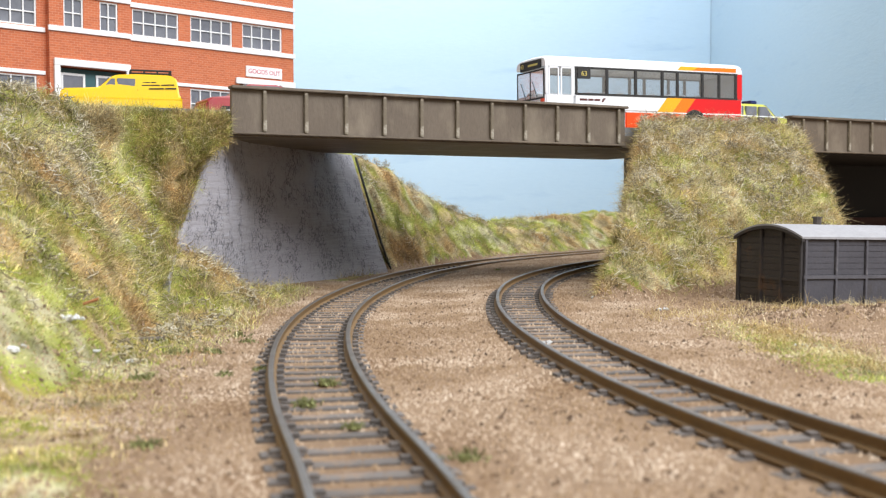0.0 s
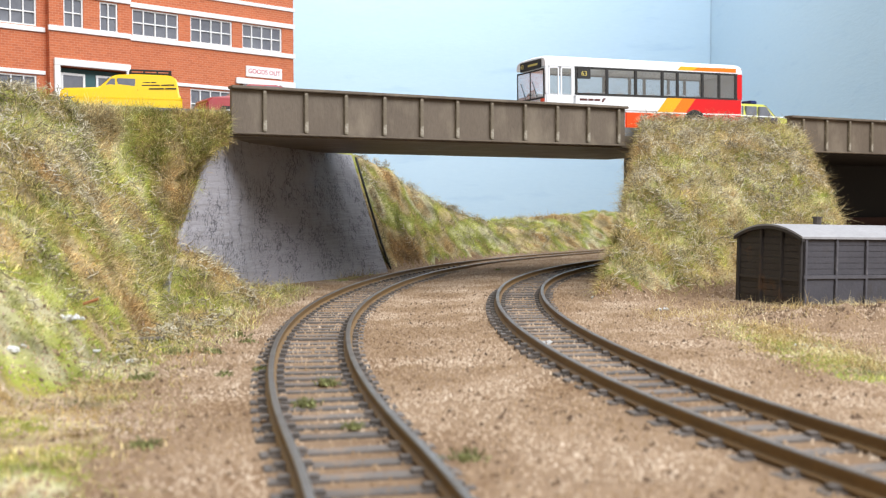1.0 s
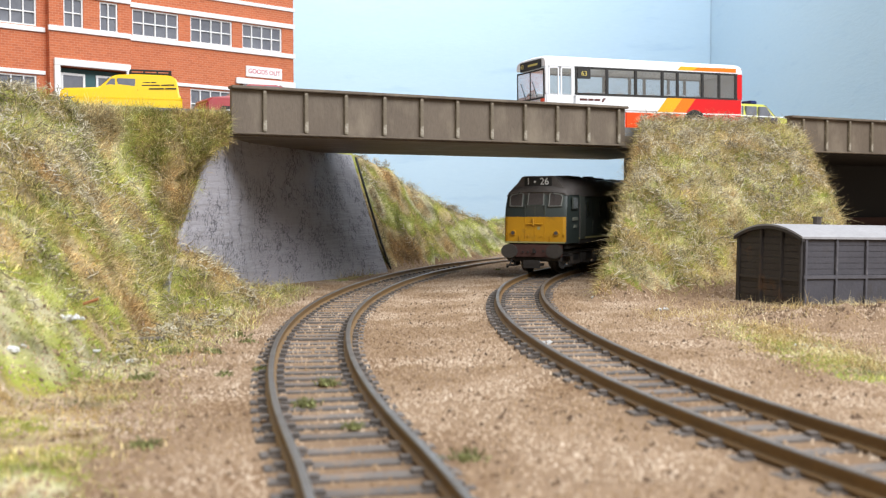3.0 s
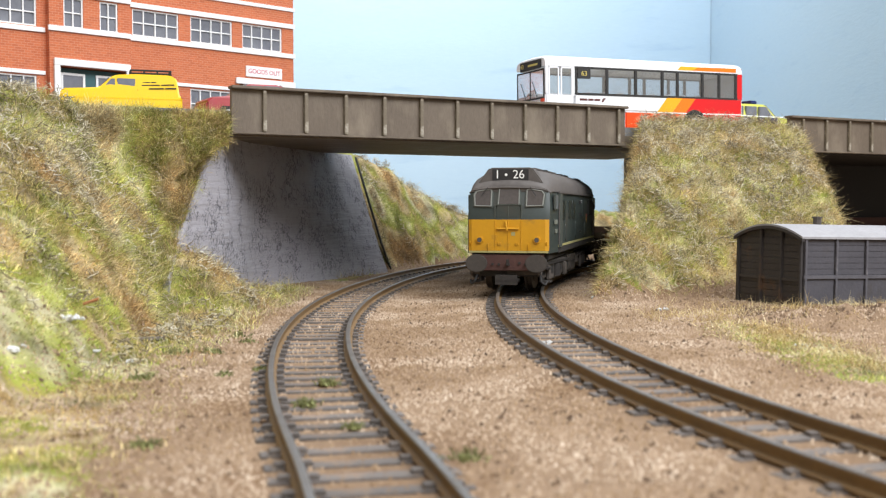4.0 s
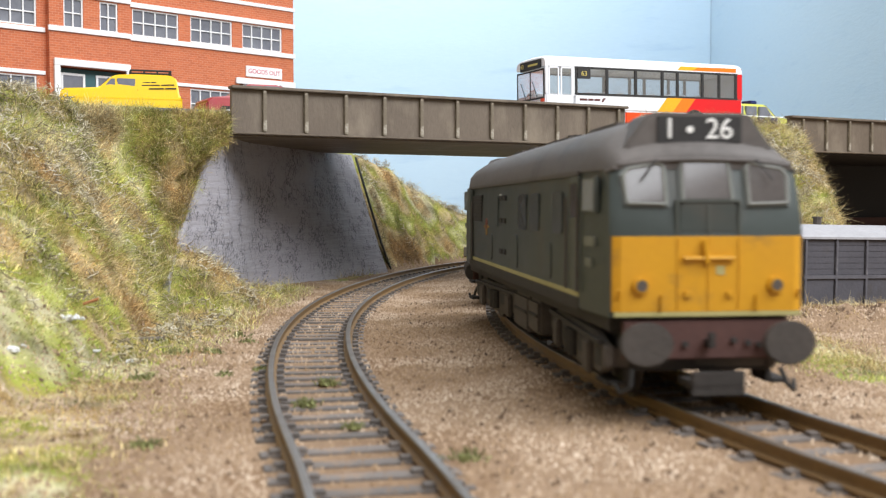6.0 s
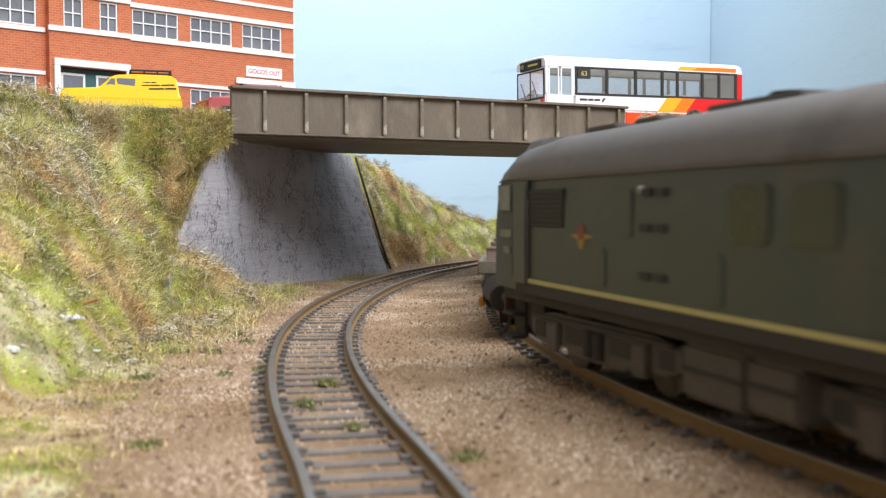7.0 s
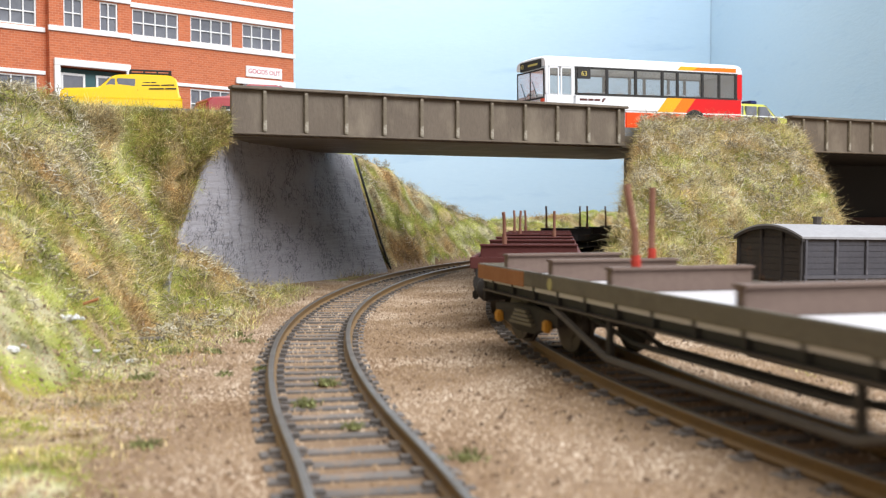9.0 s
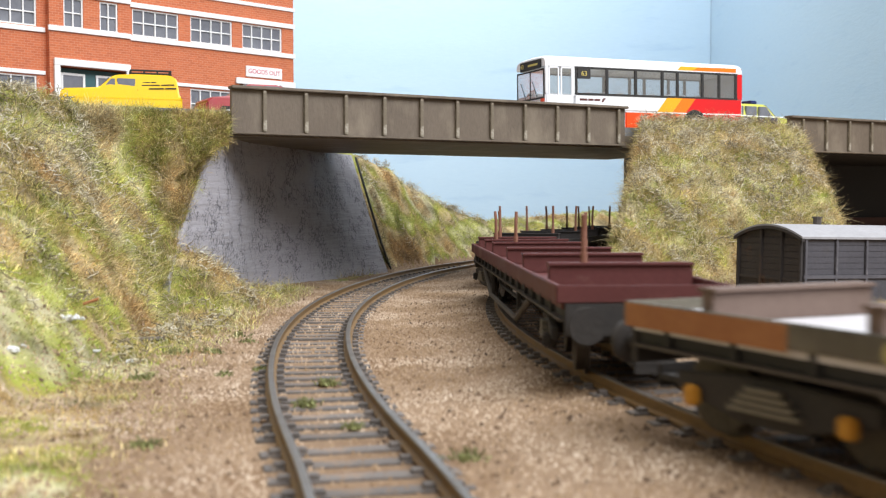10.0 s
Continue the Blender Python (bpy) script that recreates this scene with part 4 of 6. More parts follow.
# ---- lettering ----
def letters(text, size, mat, parent, m, depth=0.05, name="lettering", align="CENTER"):
    cu = bpy.data.curves.new(name, "FONT")
    cu.body, cu.size, cu.extrude, cu.align_x, cu.align_y = text, size * K, depth * K, align, "CENTER"
    tmp = new("text_source", cu)
    me = bpy.data.meshes.new_from_object(tmp.evaluated_get(bpy.context.evaluated_depsgraph_get()))
    bpy.data.objects.remove(tmp)
    bpy.data.curves.remove(cu)
    me.materials.clear()
    me.materials.append(mat)
    ob = new(name, me)
    ob.parent, ob.matrix_basis = parent, m
    return ob


# ---- brick factory ----
BX, BY, BANG = -91.0, 650.0, math.degrees(math.atan2(0.686, 0.728))
fac = thing("factory", mm(BX, BY, 66.6, BANG), "red brick two-storey factory with white window bands", "building")


def facade(name, x0, x1, y, z1, holes, thick=6.0):
    """A wall with rectangular openings: the solid pieces between them."""
    xs = sorted({x0, x1, *[h[0] for h in holes], *[h[1] for h in holes]})
    zs = sorted({0.0, z1, *[h[2] for h in holes], *[h[3] for h in holes]})
    bm = B()
    at = {}
    def vert(i, j):
        if (i, j) not in at:
            at[i, j] = bm.verts.new((xs[i], y, zs[j]))
        return at[i, j]
    for i in range(len(xs) - 1):
        for j in range(len(zs) - 1):
            mx, mz = (xs[i] + xs[i + 1]) / 2, (zs[j] + zs[j + 1]) / 2
            if not any(h[0] < mx < h[1] and h[2] < mz < h[3] for h in holes):
                bm.faces.new((vert(i, j), vert(i + 1, j), vert(i + 1, j + 1), vert(i, j + 1)))
    ext = bmesh.ops.extrude_face_region(bm, geom=bm.faces[:])
    bmesh.ops.translate(bm, vec=(0, thick, 0), verts=[v for v in ext["geom"] if isinstance(v, bmesh.types.BMVert)])
    return part(name, bm, M_BRICK, fac, "red brick wall")


def window(x0, x1, z0, z1, y, cols, rows):
    bm = B()
    w = 0.75
    box(bm, x0, x1, y + 0.6, y + 1.6, z0, z0 + w)
    box(bm, x0, x1, y + 0.6, y + 1.6, z1 - w, z1)
    box(bm, x0, x0 + w, y + 0.6, y + 1.6, z0 + w, z1 - w)
    box(bm, x1 - w, x1, y + 0.6, y + 1.6, z0 + w, z1 - w)
    win = part("window", bm, M_WHITE, fac, "white framed window with small panes")
    dx, dz = (x1 - x0) / cols, (z1 - z0) / rows
    for i in range(1, cols):
        bm = B()
        box(bm, x0 + dx * i - 0.3, x0 + dx * i + 0.3, y + 0.7, y + 1.5, z0 + w, z1 - w)
        part("glazing_bar", bm, M_WHITE, win)
    for j in range(1, rows):
        bm = B()
        box(bm, x0 + w, x1 - w, y + 0.75, y + 1.45, z0 + dz * j - 0.3, z0 + dz * j + 0.3)
        part("glazing_bar", bm, M_WHITE, win)
    rnd = random.Random(int(x0 * 7 + z0))
    for i in range(cols):
        for j in range(rows):
            bm = B()
            box(bm, x0 + dx * i, x0 + dx * (i + 1), y + 1.65, y + 1.9, z0 + dz * j, z0 + dz * (j + 1), pose(0, 0, 0))
            part("pane", bm, M_PANE, win)
    return win


UP0, UP1 = 57.2, 71.6
right_up = [(-103.3, -75.6), (-68.2, -41.2), (-34.4, -6.8)]
right_lo = [(-68.6, -42.2)]
H = [(a, b, UP0, UP1) for a, b in right_up] + [(a, b, 15.0, 31.5) for a, b in right_lo] + [(-36.5, -1.5, 0.0, 36.5)]
facade("wall", -106.4, 1.5, 0, 90, H)
for a, b in right_up:
    window(a, b, UP0, UP1, 0, 4, 2)
for a, b in right_lo:
    window(a, b, 15.0, 31.5, 0, 4, 2)
# bay with the entrance
bay_up = [(-143, -132.5), (-123.6, -113.5)]
facade("wall", -150.6, -106.4, -4, 90, [(a, b, UP0 - 0.5, UP1 + 0.5) for a, b in bay_up] + [(-146, -108.5, 0.0, 37.0)], 10.0)
for a, b in bay_up:
    window(a, b, UP0 - 0.5, UP1 + 0.5, -4, 2, 2)
left_up, left_lo = [(-181, -155.3), (-214, -188)], [(-181, -155.6), (-214, -188)]
facade("wall", -240, -150.6, 0, 90, [(a, b, UP0 - 1, UP1 - 1.5) for a, b in left_up] + [(a, b, 13.5, 31.5) for a, b in left_lo])
for a, b in left_up:
    window(a, b, UP0 - 1, UP1 - 1.5, 0, 4, 2)
for a, b in left_lo:
    window(a, b, 13.5, 31.5, 0, 4, 2)
bm = B()
box(bm, -240, 1.5, 6.01, 60, 0, 88)
part("back_block", bm, M_BRICK, fac)
bm = B()
box(bm, -241, 2.5, -0.5, 61, 90.01, 91)
part("roof", bm, M_VANROOF, fac)
# white bands
for x0, x1, y, z0, z1 in ((-106.35, 2.2, -1.2, 54.3, 56.9), (-106.35, 2.2, -1.2, 72.0, 74.6), (-106.35, 2.2, -1.0, 82.2, 84.2), (-151.3, -106.4, -5.2, 54.3, 56.9), (-151.3, -106.4, -5.2, 72.6, 75.0), (-240, -151.35, -1.2, 53.3, 55.7), (-240, -151.35, -1.2, 70.5, 72.8), (-106.35, -40, -1.0, 32.2, 34.0), (-240, -151.35, -1.0, 32.0, 34.0), (-39.5, 1.8, -1.6, 36.6, 40.0)):
    bm = B()
    box(bm, x0, x1, y, y + 1.19, z0, z1)
    part("white_band", bm, M_WHITE, fac, "white painted band course", bevel=0.15)
# entrance
bm = B()
box(bm, -148.6, -107.2, -5.6, -4.02, 37.1, 40.6)
box(bm, -148.6, -145.6, -5.6, -4.02, 0, 37.05)
box(bm, -109.4, -107.2, -5.6, -4.02, 0, 37.05)
part("door_surround", bm, M_WHITE, fac, "white door surround", bevel=0.2)
bm = B()
box(bm, -145.5, -109.5, 1.0, 2.0, 0, 36.5)
ent = part("door", bm, M_TEAL, fac, "dark teal entrance doors")
for x0, x1 in ((-143, -130), (-124, -111)):
    bm = B()
    for a, b, c, d in ((x0, x1, 33, 34.2), (x0, x1, 16, 17.2), (x0, x0 + 1.2, 17.2, 33), (x1 - 1.2, x1, 17.2, 33)):
        box(bm, a, b, 0.2, 0.98, c, d)
    part("door_frame", bm, M_WHITE, ent)
    bm = B()
    box(bm, x0 + 1.2, x1 - 1.2, 0.5, 0.9, 17.2, 33)
    part("pane", bm, M_PANE, ent)
bm = B()
box(bm, -36.4, -1.6, 2.5, 3.5, 0, 36.4)
part("goods_door", bm, M_TEAL, fac, "dark goods door under a white lintel")
bm = B()
box(bm, -32.4, -7.4, -0.8, -0.02, 41.2, 47.4)
sign = part("sign", bm, M_WHITE, fac, "white sign with red lettering", bevel=0.1)
letters("GOODS OUT", 3.75, M_TEXTRED, sign, mm(-19.9, -0.86, 44.3, 0, 90))


# ---- road vehicles ----
def wheel_mesh(r, w):
    bm = B()
    rod(bm, (0, -w / 2, 0), (0, w / 2, 0), r, 20)
    return mesh_of("tyre", bm, M_TYRE, bevel=0.35, smooth=True)


def hub_mesh(r, w, mat):
    bm = B()
    rod(bm, (0, -w / 2 - 0.12, 0), (0, w / 2 + 0.12, 0), r * 0.55, 14)
    return mesh_of("hub", bm, mat, bevel=0.1, smooth=True)


def wheels(parent, places, r, w, mat):
    tm, hm = wheel_mesh(r, w), hub_mesh(r, w, mat)
    for x, y in places:
        o = piece("wheel", tm, parent, mm(x, y, r))
        piece("hub", hm, o, pose(0, 0, 0))


def stretch_x(th, q):
    """Draws a long-wheelbase version of a body out along x."""
    done = set()
    for o in th.children_recursive:
        o.location.x *= q
        if o.data and o.data.name not in done:
            done.add(o.data.name)
            for v in o.data.vertices:
                v.co.x *= q


def make_bus():
    ang = 24.0
    c, s = math.cos(radians(ang)), math.sin(radians(ang))
    # origin: the kerb-side front corner of the body on the road
    bus = thing("bus", mm(51.2, 534.0, ROAD_Z - 1.1, ang, 0, -0.6), "white single-deck model bus with orange and red flashes", "bus")
    L, W, Z0, ZW0, ZW1, ZR = 114.0, 31.0, 3.0, 19.6, 33.2, 38.6
    def body(name, z0, z1, mat, label="", bevel=0.6, x0=0.0, x1=L):
        bm = B()
        box(bm, x0, x1, 0, W, z0, z1)
        return part(name, bm, mat, bus, label, bevel=bevel)
    body("lower_body", 11.6, ZW0, M_BUSWHITE, "white lower side panels")
    body("skirt", Z0, 11.55, M_BUSFLAME, "vermilion skirt", 0.5, 44, L - 0.3)
    body("skirt", Z0, 11.55, M_BUSWHITE, "white skirt", 0.5, 0.3, 43.9)
    # domed roof
    bm = B()
    ring = [(0.0, ZW1), (0.0, 35.6), (0.9, 37.4), (3.2, 38.5), (W / 2, 39.0), (W - 3.2, 38.5), (W - 0.9, 37.4), (W, 35.6), (W, ZW1)]
    loft(bm, [[(x, y * k + W / 2 * (1 - k), ZW1 + (z - ZW1) * h) for y, z in ring] for x, k, h in ((0, 0.97, 0.82), (1.2, 1, 0.97), (4, 1, 1), (L - 4, 1, 1), (L - 1, 1, 0.95), (L, 0.97, 0.85))])
    part("roof", bm, M_BUSWHITE, bus, "white roof", smooth=True)
    # pillars between the windows
    edges = [16.2, 33.6, 49.9, 65.4, 74.4, 89.4, 99.7, 110.2]
    bm = B()
    box(bm, -0.04, 1.4, 0, 1.2, ZW0, ZW1)
    part("pillar", bm, M_BUSWHITE, bus, bevel=0.2)
    bm = B()
    box(bm, 14.6, 16.3, 0.0, 1.2, 11.7, ZW1)
    part("pillar", bm, M_BUSWHITE, bus, bevel=0.2)
    bm = B()
    box(bm, L - 2.2, L - 0.95, 0.7, W - 0.7, ZW0, ZW1)
    part("rear_bulkhead", bm, M_GREYPLASTIC, bus, "pale grey inside of the rear end")
    for yy in (-0.04, W - 0.66):
        bm = B()
        box(bm, L - 3.4, L - 0.05, yy, yy + 0.7, ZW0, ZW1)
        part("rear_pillar", bm, M_BUSRED, bus, "red rear pillar", bevel=0.15)
    for yy in (-0.08, W - 1.0):
        for e in edges:
            bm = B()
            box(bm, e - 0.75, e + 0.75, yy, yy + 1.08, ZW0, ZW1)
            part("window_pillar", bm, M_BLACK, bus, "black window pillar", bevel=0.15)
        bm = B()
        box(bm, 15.5, 111, yy - 0.02, yy + 1.0, ZW1 - 0.7, ZW1 + 0.25)
        box(bm, 15.5, 111, yy - 0.02, yy + 1.0, ZW0 - 0.25, ZW0 + 0.7)
        part("window_rail", bm, M_BLACK, bus, "black window surround")
    for a, b in zip(edges[:-1], edges[1:]):
        bm = B()
        box(bm, a + 0.76, b - 0.76, 0.35, 0.6, ZW0 + 0.7, ZW1 - 0.7)
        part("side_window", bm, M_GLASS, bus, "clear side window")
    bm = B()
    box(bm, 15.5, 111, W - 0.6, W - 0.4, ZW0, ZW1)
    part("far_windows", bm, M_CLEAR, bus)
    # folding doors
    for a, b in ((1.5, 7.2), (8.0, 14.5)):
        bm = B()
        for q in ((a, a + 0.7, 5, 33), (b - 0.7, b, 5, 33), (a, b, 32.2, 33), (a, b, 5, 6)):
            box(bm, q[0], q[1], -0.05, 0.5, q[2], q[3])
        d = part("door", bm, M_BUSWHITE, bus, "white door leaf with tall glass")
        bm = B()
        box(bm, a + 0.7, b - 0.7, 0.15, 0.35, 6, 32.2)
        part("door_glass", bm, M_GLASS, d)
    # front
    bm = B()
    box(bm, -0.4, -0.02, 1.4, W - 1.4, ZW0 - 2.4, ZW0 - 1.6)
    box(bm, -0.4, -0.02, 1.4, W - 1.4, 31.2, 32.0)
    box(bm, -0.4, -0.02, 1.4, 2.1, ZW0 - 1.6, 31.2)
    box(bm, -0.4, -0.02, W - 2.1, W - 1.4, ZW0 - 1.6, 31.2)
    box(bm, -0.4, -0.02, W / 2 - 0.35, W / 2 + 0.35, ZW0 - 1.6, 31.2)
    part("windscreen_frame", bm, M_BLACK, bus, "black windscreen frame", bevel=0.1)
    bm = B()
    box(bm, -0.25, -0.1, 2.0, W - 2.0, ZW0 - 1.6, 31.2)
    part("windscreen", bm, M_GLASS, bus, "clear windscreen")
    for yy in (8, 20):
        bm = B()
        rod(bm, (-0.5, yy, ZW0 - 1.4), (-0.5, yy + 5, ZW0 + 7), 0.18, 5)
        part("wiper", bm, M_BLACK, bus)
    bm = B()
    box(bm, -0.7, -0.03, 4.0, W - 5.5, 32.4, 37.0)
    dest = part("destination_box", bm, M_BLACK, bus, "black destination blind", bevel=0.2)
    letters("63", 3.0, M_TEXTGOLD, dest, mm(-0.75, 23.0, 34.7, -90, 90))
    bm = B()
    box(bm, -0.76, -0.71, 7, 17, 34.2, 35.2)
    part("blind_bar", bm, M_TEXTGOLD, dest)
    bm = B()
    box(bm, 17.2, 24.2, -0.16, 0.3, 27.4, 32.4)
    num = part("route_box", bm, M_BLACK, bus, "dark route number box in the window")
    letters("63", 3.4, M_TEXTGOLD, num, mm(20.7, -0.22, 29.9, 0, 90))
    bm = B()
    box(bm, -0.35, -0.03, 1.4, 4.8, 15.6, 17.2)
    part("indicator", bm, M_BUSFLAME, bus, "orange indicator lamp")
    # slanting flashes on the side, set just proud
    def flash(name, pts, mat, label, y=-0.06):
        bm = B()
        prism(bm, pts, y, y + 0.07, "y")
        part(name, bm, mat, bus, label)
    flash("amber_flash", [(62, 11.6), (71, 11.6), (77, 19.3), (68, 19.3)], M_BUSAMBER, "amber slanting flash")
    flash("orange_flash", [(71.05, 11.6), (79, 11.6), (85, 19.3), (77.05, 19.3)], M_BUSORANGE, "orange slanting flash")
    flash("red_flash", [(79.05, 11.6), (L - 0.7, 11.6), (L - 0.7, 19.3), (85.05, 19.3)], M_BUSRED, "red rear side panel")
    flash("red_skirt", [(81, 3.5), (L - 0.9, 3.5), (L - 0.9, 11.5), (81, 11.5)], M_BUSRED, "red rear skirt")
    flash("amber_roof_flash", [(74, 34.0), (83, 34.0), (87, 36.0), (76, 36.0)], M_BUSAMBER, "amber roof flash", -0.1)
    flash("orange_roof_flash", [(83.05, 34.0), (L - 4, 34.0), (L - 4, 36.2), (87.05, 36.0)], M_BUSORANGE, "orange roof flash", -0.1)
    flash("white_line", [(44, 11.2), (L - 1, 11.2), (L - 1, 11.75), (44, 11.75)], M_BUSWHITE, "thin white waist line", -0.09)
    bm = B()
    box(bm, L - 0.9, L + 0.06, 0.3, W - 0.3, 11.7, 36.6)
    part("rear_panel", bm, M_BUSRED, bus, "red rear end", bevel=0.8)
    # fleet name as plain bars
    x = 18.2
    for w in (4.3, 2.9, 3.3):
        bm = B()
        box(bm, x, x + w, -0.05, 0.02, 16.4, 17.5)
        part("name_bar", bm, M_MAROON, bus, "maroon bar of lettering")
        x += w + 0.45
    bm = B()
    prism(bm, [(30.3, 15.9), (31.2, 15.9), (32.8, 17.9), (31.9, 18.1), (30.9, 17.6)], -0.05, 0.02, "y")
    part("emblem", bm, M_MAROON, bus, "slanting maroon emblem")
    # cabin
    bm = B()
    box(bm, 2, L - 5, 1.3, W - 1.3, 10, 11)
    part("cabin_floor", bm, M_GREYPLASTIC, bus)
    bm = B()
    prism(bm, [(0, 0), (5, 0), (6.3, 10.2), (4.6, 10.2), (3.6, 4.5), (0, 4.5)], 0, 10, "y")
    me = mesh_of("seat", bm, M_GREYPLASTIC, bevel=0.4)
    for i in range(9):
        for yy in (2.6, 18.4):
            piece("seat", me, bus, mm(20 + i * 9.2, yy, 11.2))
    bm = B()
    box(bm, 5.5, 10, 17, 28, 11, 21)
    part("driver_cab", bm, M_GREYPLASTIC, bus, bevel=0.5)
    bm = B()
    rod(bm, (3.2, 22, 21.4), (4.2, 22, 20.6), 2.8, 14)
    part("steering_wheel", bm, M_BLACK, bus)
    for wx in (30, 84.5):
        bm = B()
        rod(bm, (wx, -0.12, 6.5), (wx, 3, 6.5), 7.0, 22)
        part("wheel_arch", bm, M_BLACK, bus, "black wheel arch")
    stretch_x(bus, 1.065)
    wheels(bus, [(30 * 1.065, 1.6), (84.5 * 1.065, 1.6), (30 * 1.065, W - 1.6), (84.5 * 1.065, W - 1.6)], 6.0, 3.6, M_GREYPLASTIC)


make_bus()


def shell(parent, outline, y0, y1, mat, name, label="", bevel=0.7, inset=1.6, waist=None):
    """A car body: a side outline drawn across, with the sides leaning in above the waist."""
    bm = B()
    vs = prism(bm, outline, y0, y1, "y")
    if waist is not None:
        for v in vs:
            if v.co.z > waist:
                v.co.y += inset if v.co.y < (y0 + y1) / 2 else -inset
    return part(name, bm, mat, parent, label, bevel=bevel, smooth=True)


def make_van():
    van = thing("three_wheeled_van", mm(-144.8, 486.0, ROAD_Z + 1.0, 18) @ Matrix.Diagonal((1.10, 1.08, 0.985, 1)), "small yellow three-wheeled van with a black roof rack", "van")
    out = [(-23.6, 5), (-23.9, 10.5), (-23.5, 13.6), (-22.6, 14.5), (-15, 14.9), (-8.6, 15.4), (-4.6, 19.6), (-3.4, 20.7), (-1.2, 21.5), (6, 22.0), (18.6, 21.9), (21.4, 21.2), (22.5, 19.4), (23.4, 12.0), (24.4, 11.0), (24.4, 6.2), (23.4, 4.0)]
    shell(van, out, 0, 20, M_YELLOW, "body", "yellow van body", 0.9, 1.4, 15.7)
    bm = B()
    prism(bm, [(-6.9, 15.4), (-3.9, 19.4), (-2.4, 19.4), (-2.4, 15.4)], 0.25, 0.6, "y")
    part("quarter_window", bm, M_PANE, van, "dark quarter window")
    bm = B()
    prism(bm, [(-1.6, 15.2), (-1.6, 19.7), (5.6, 19.7), (5.6, 15.2)], 0.35, 1.2, "y")
    part("side_window", bm, M_PANE, van, "dark side window", bevel=0.2)
    bm = B()
    prism(bm, [(-8.0, 16.2), (-4.6, 20.0), (-5.0, 20.2), (-8.4, 16.4)], 2.5, 17.5, "y")
    part("windscreen", bm, M_PANE, van)
    bm = B()
    box(bm, -24.2, 24.5, -0.25, 0.1, 10.2, 11.0)
    part("trim_line", bm, M_YELLOW, van, bevel=0.2)
    bm = B()
    box(bm, 6.4, 6.55, -0.06, 0.3, 6, 15)
    part("door_gap", bm, M_PANEL, van)
    for z, x0, w, sl in ((18.2, 8.5, 5.5, 0.0), (16.9, 8.2, 13, 0.3), (15.4, 11, 11, 0.2)):
        bm = B()
        yy = 0.62 + (z - 15.5) * 0.1
        box(bm, 0, w * 0.55, yy, 1.2, 0, 0.45)
        box(bm, w * 0.6, w, yy, 1.2, 0, 0.45)
        o = part("lettering_bar", bm, M_BLACK, van, "dark bar of lettering", m=mm(x0, -0.75 if z < 15.7 else -0.62 + (z - 15.5) * 0.18, z - 0.4, 0, 0, -3))
    # rack
    bm = B()
    for yy in (4, 16):
        rod(bm, (4, yy, 22.6), (20, yy, 22.6), 0.45, 6)
        rod(bm, (4, yy, 24.0), (20, yy, 24.0), 0.45, 6)
        for xx in (4, 9.3, 14.6, 20):
            rod(bm, (xx, yy, 21.1), (xx, yy, 24.0), 0.4, 6)
    for xx in np.arange(4, 20.5, 2.0):
        rod(bm, (xx, 4, 22.6), (xx, 16, 22.6), 0.4, 6)
    rod(bm, (4, 4, 24), (4, 16, 24), 0.45, 6)
    rod(bm, (20, 4, 24), (20, 16, 24), 0.45, 6)
    part("roof_rack", bm, M_BLACK, van, "black roof rack")
    bm = B()
    box(bm, -24.6, -23.4, 1.5, 18.5, 6.5, 8.2)
    part("bumper", bm, M_GREYPLASTIC, van, bevel=0.3)
    wheels(van, [(-15, 10), (15, 1.8), (15, 18.2)], 3.9, 2.2, M_GREYPLASTIC)


make_van()


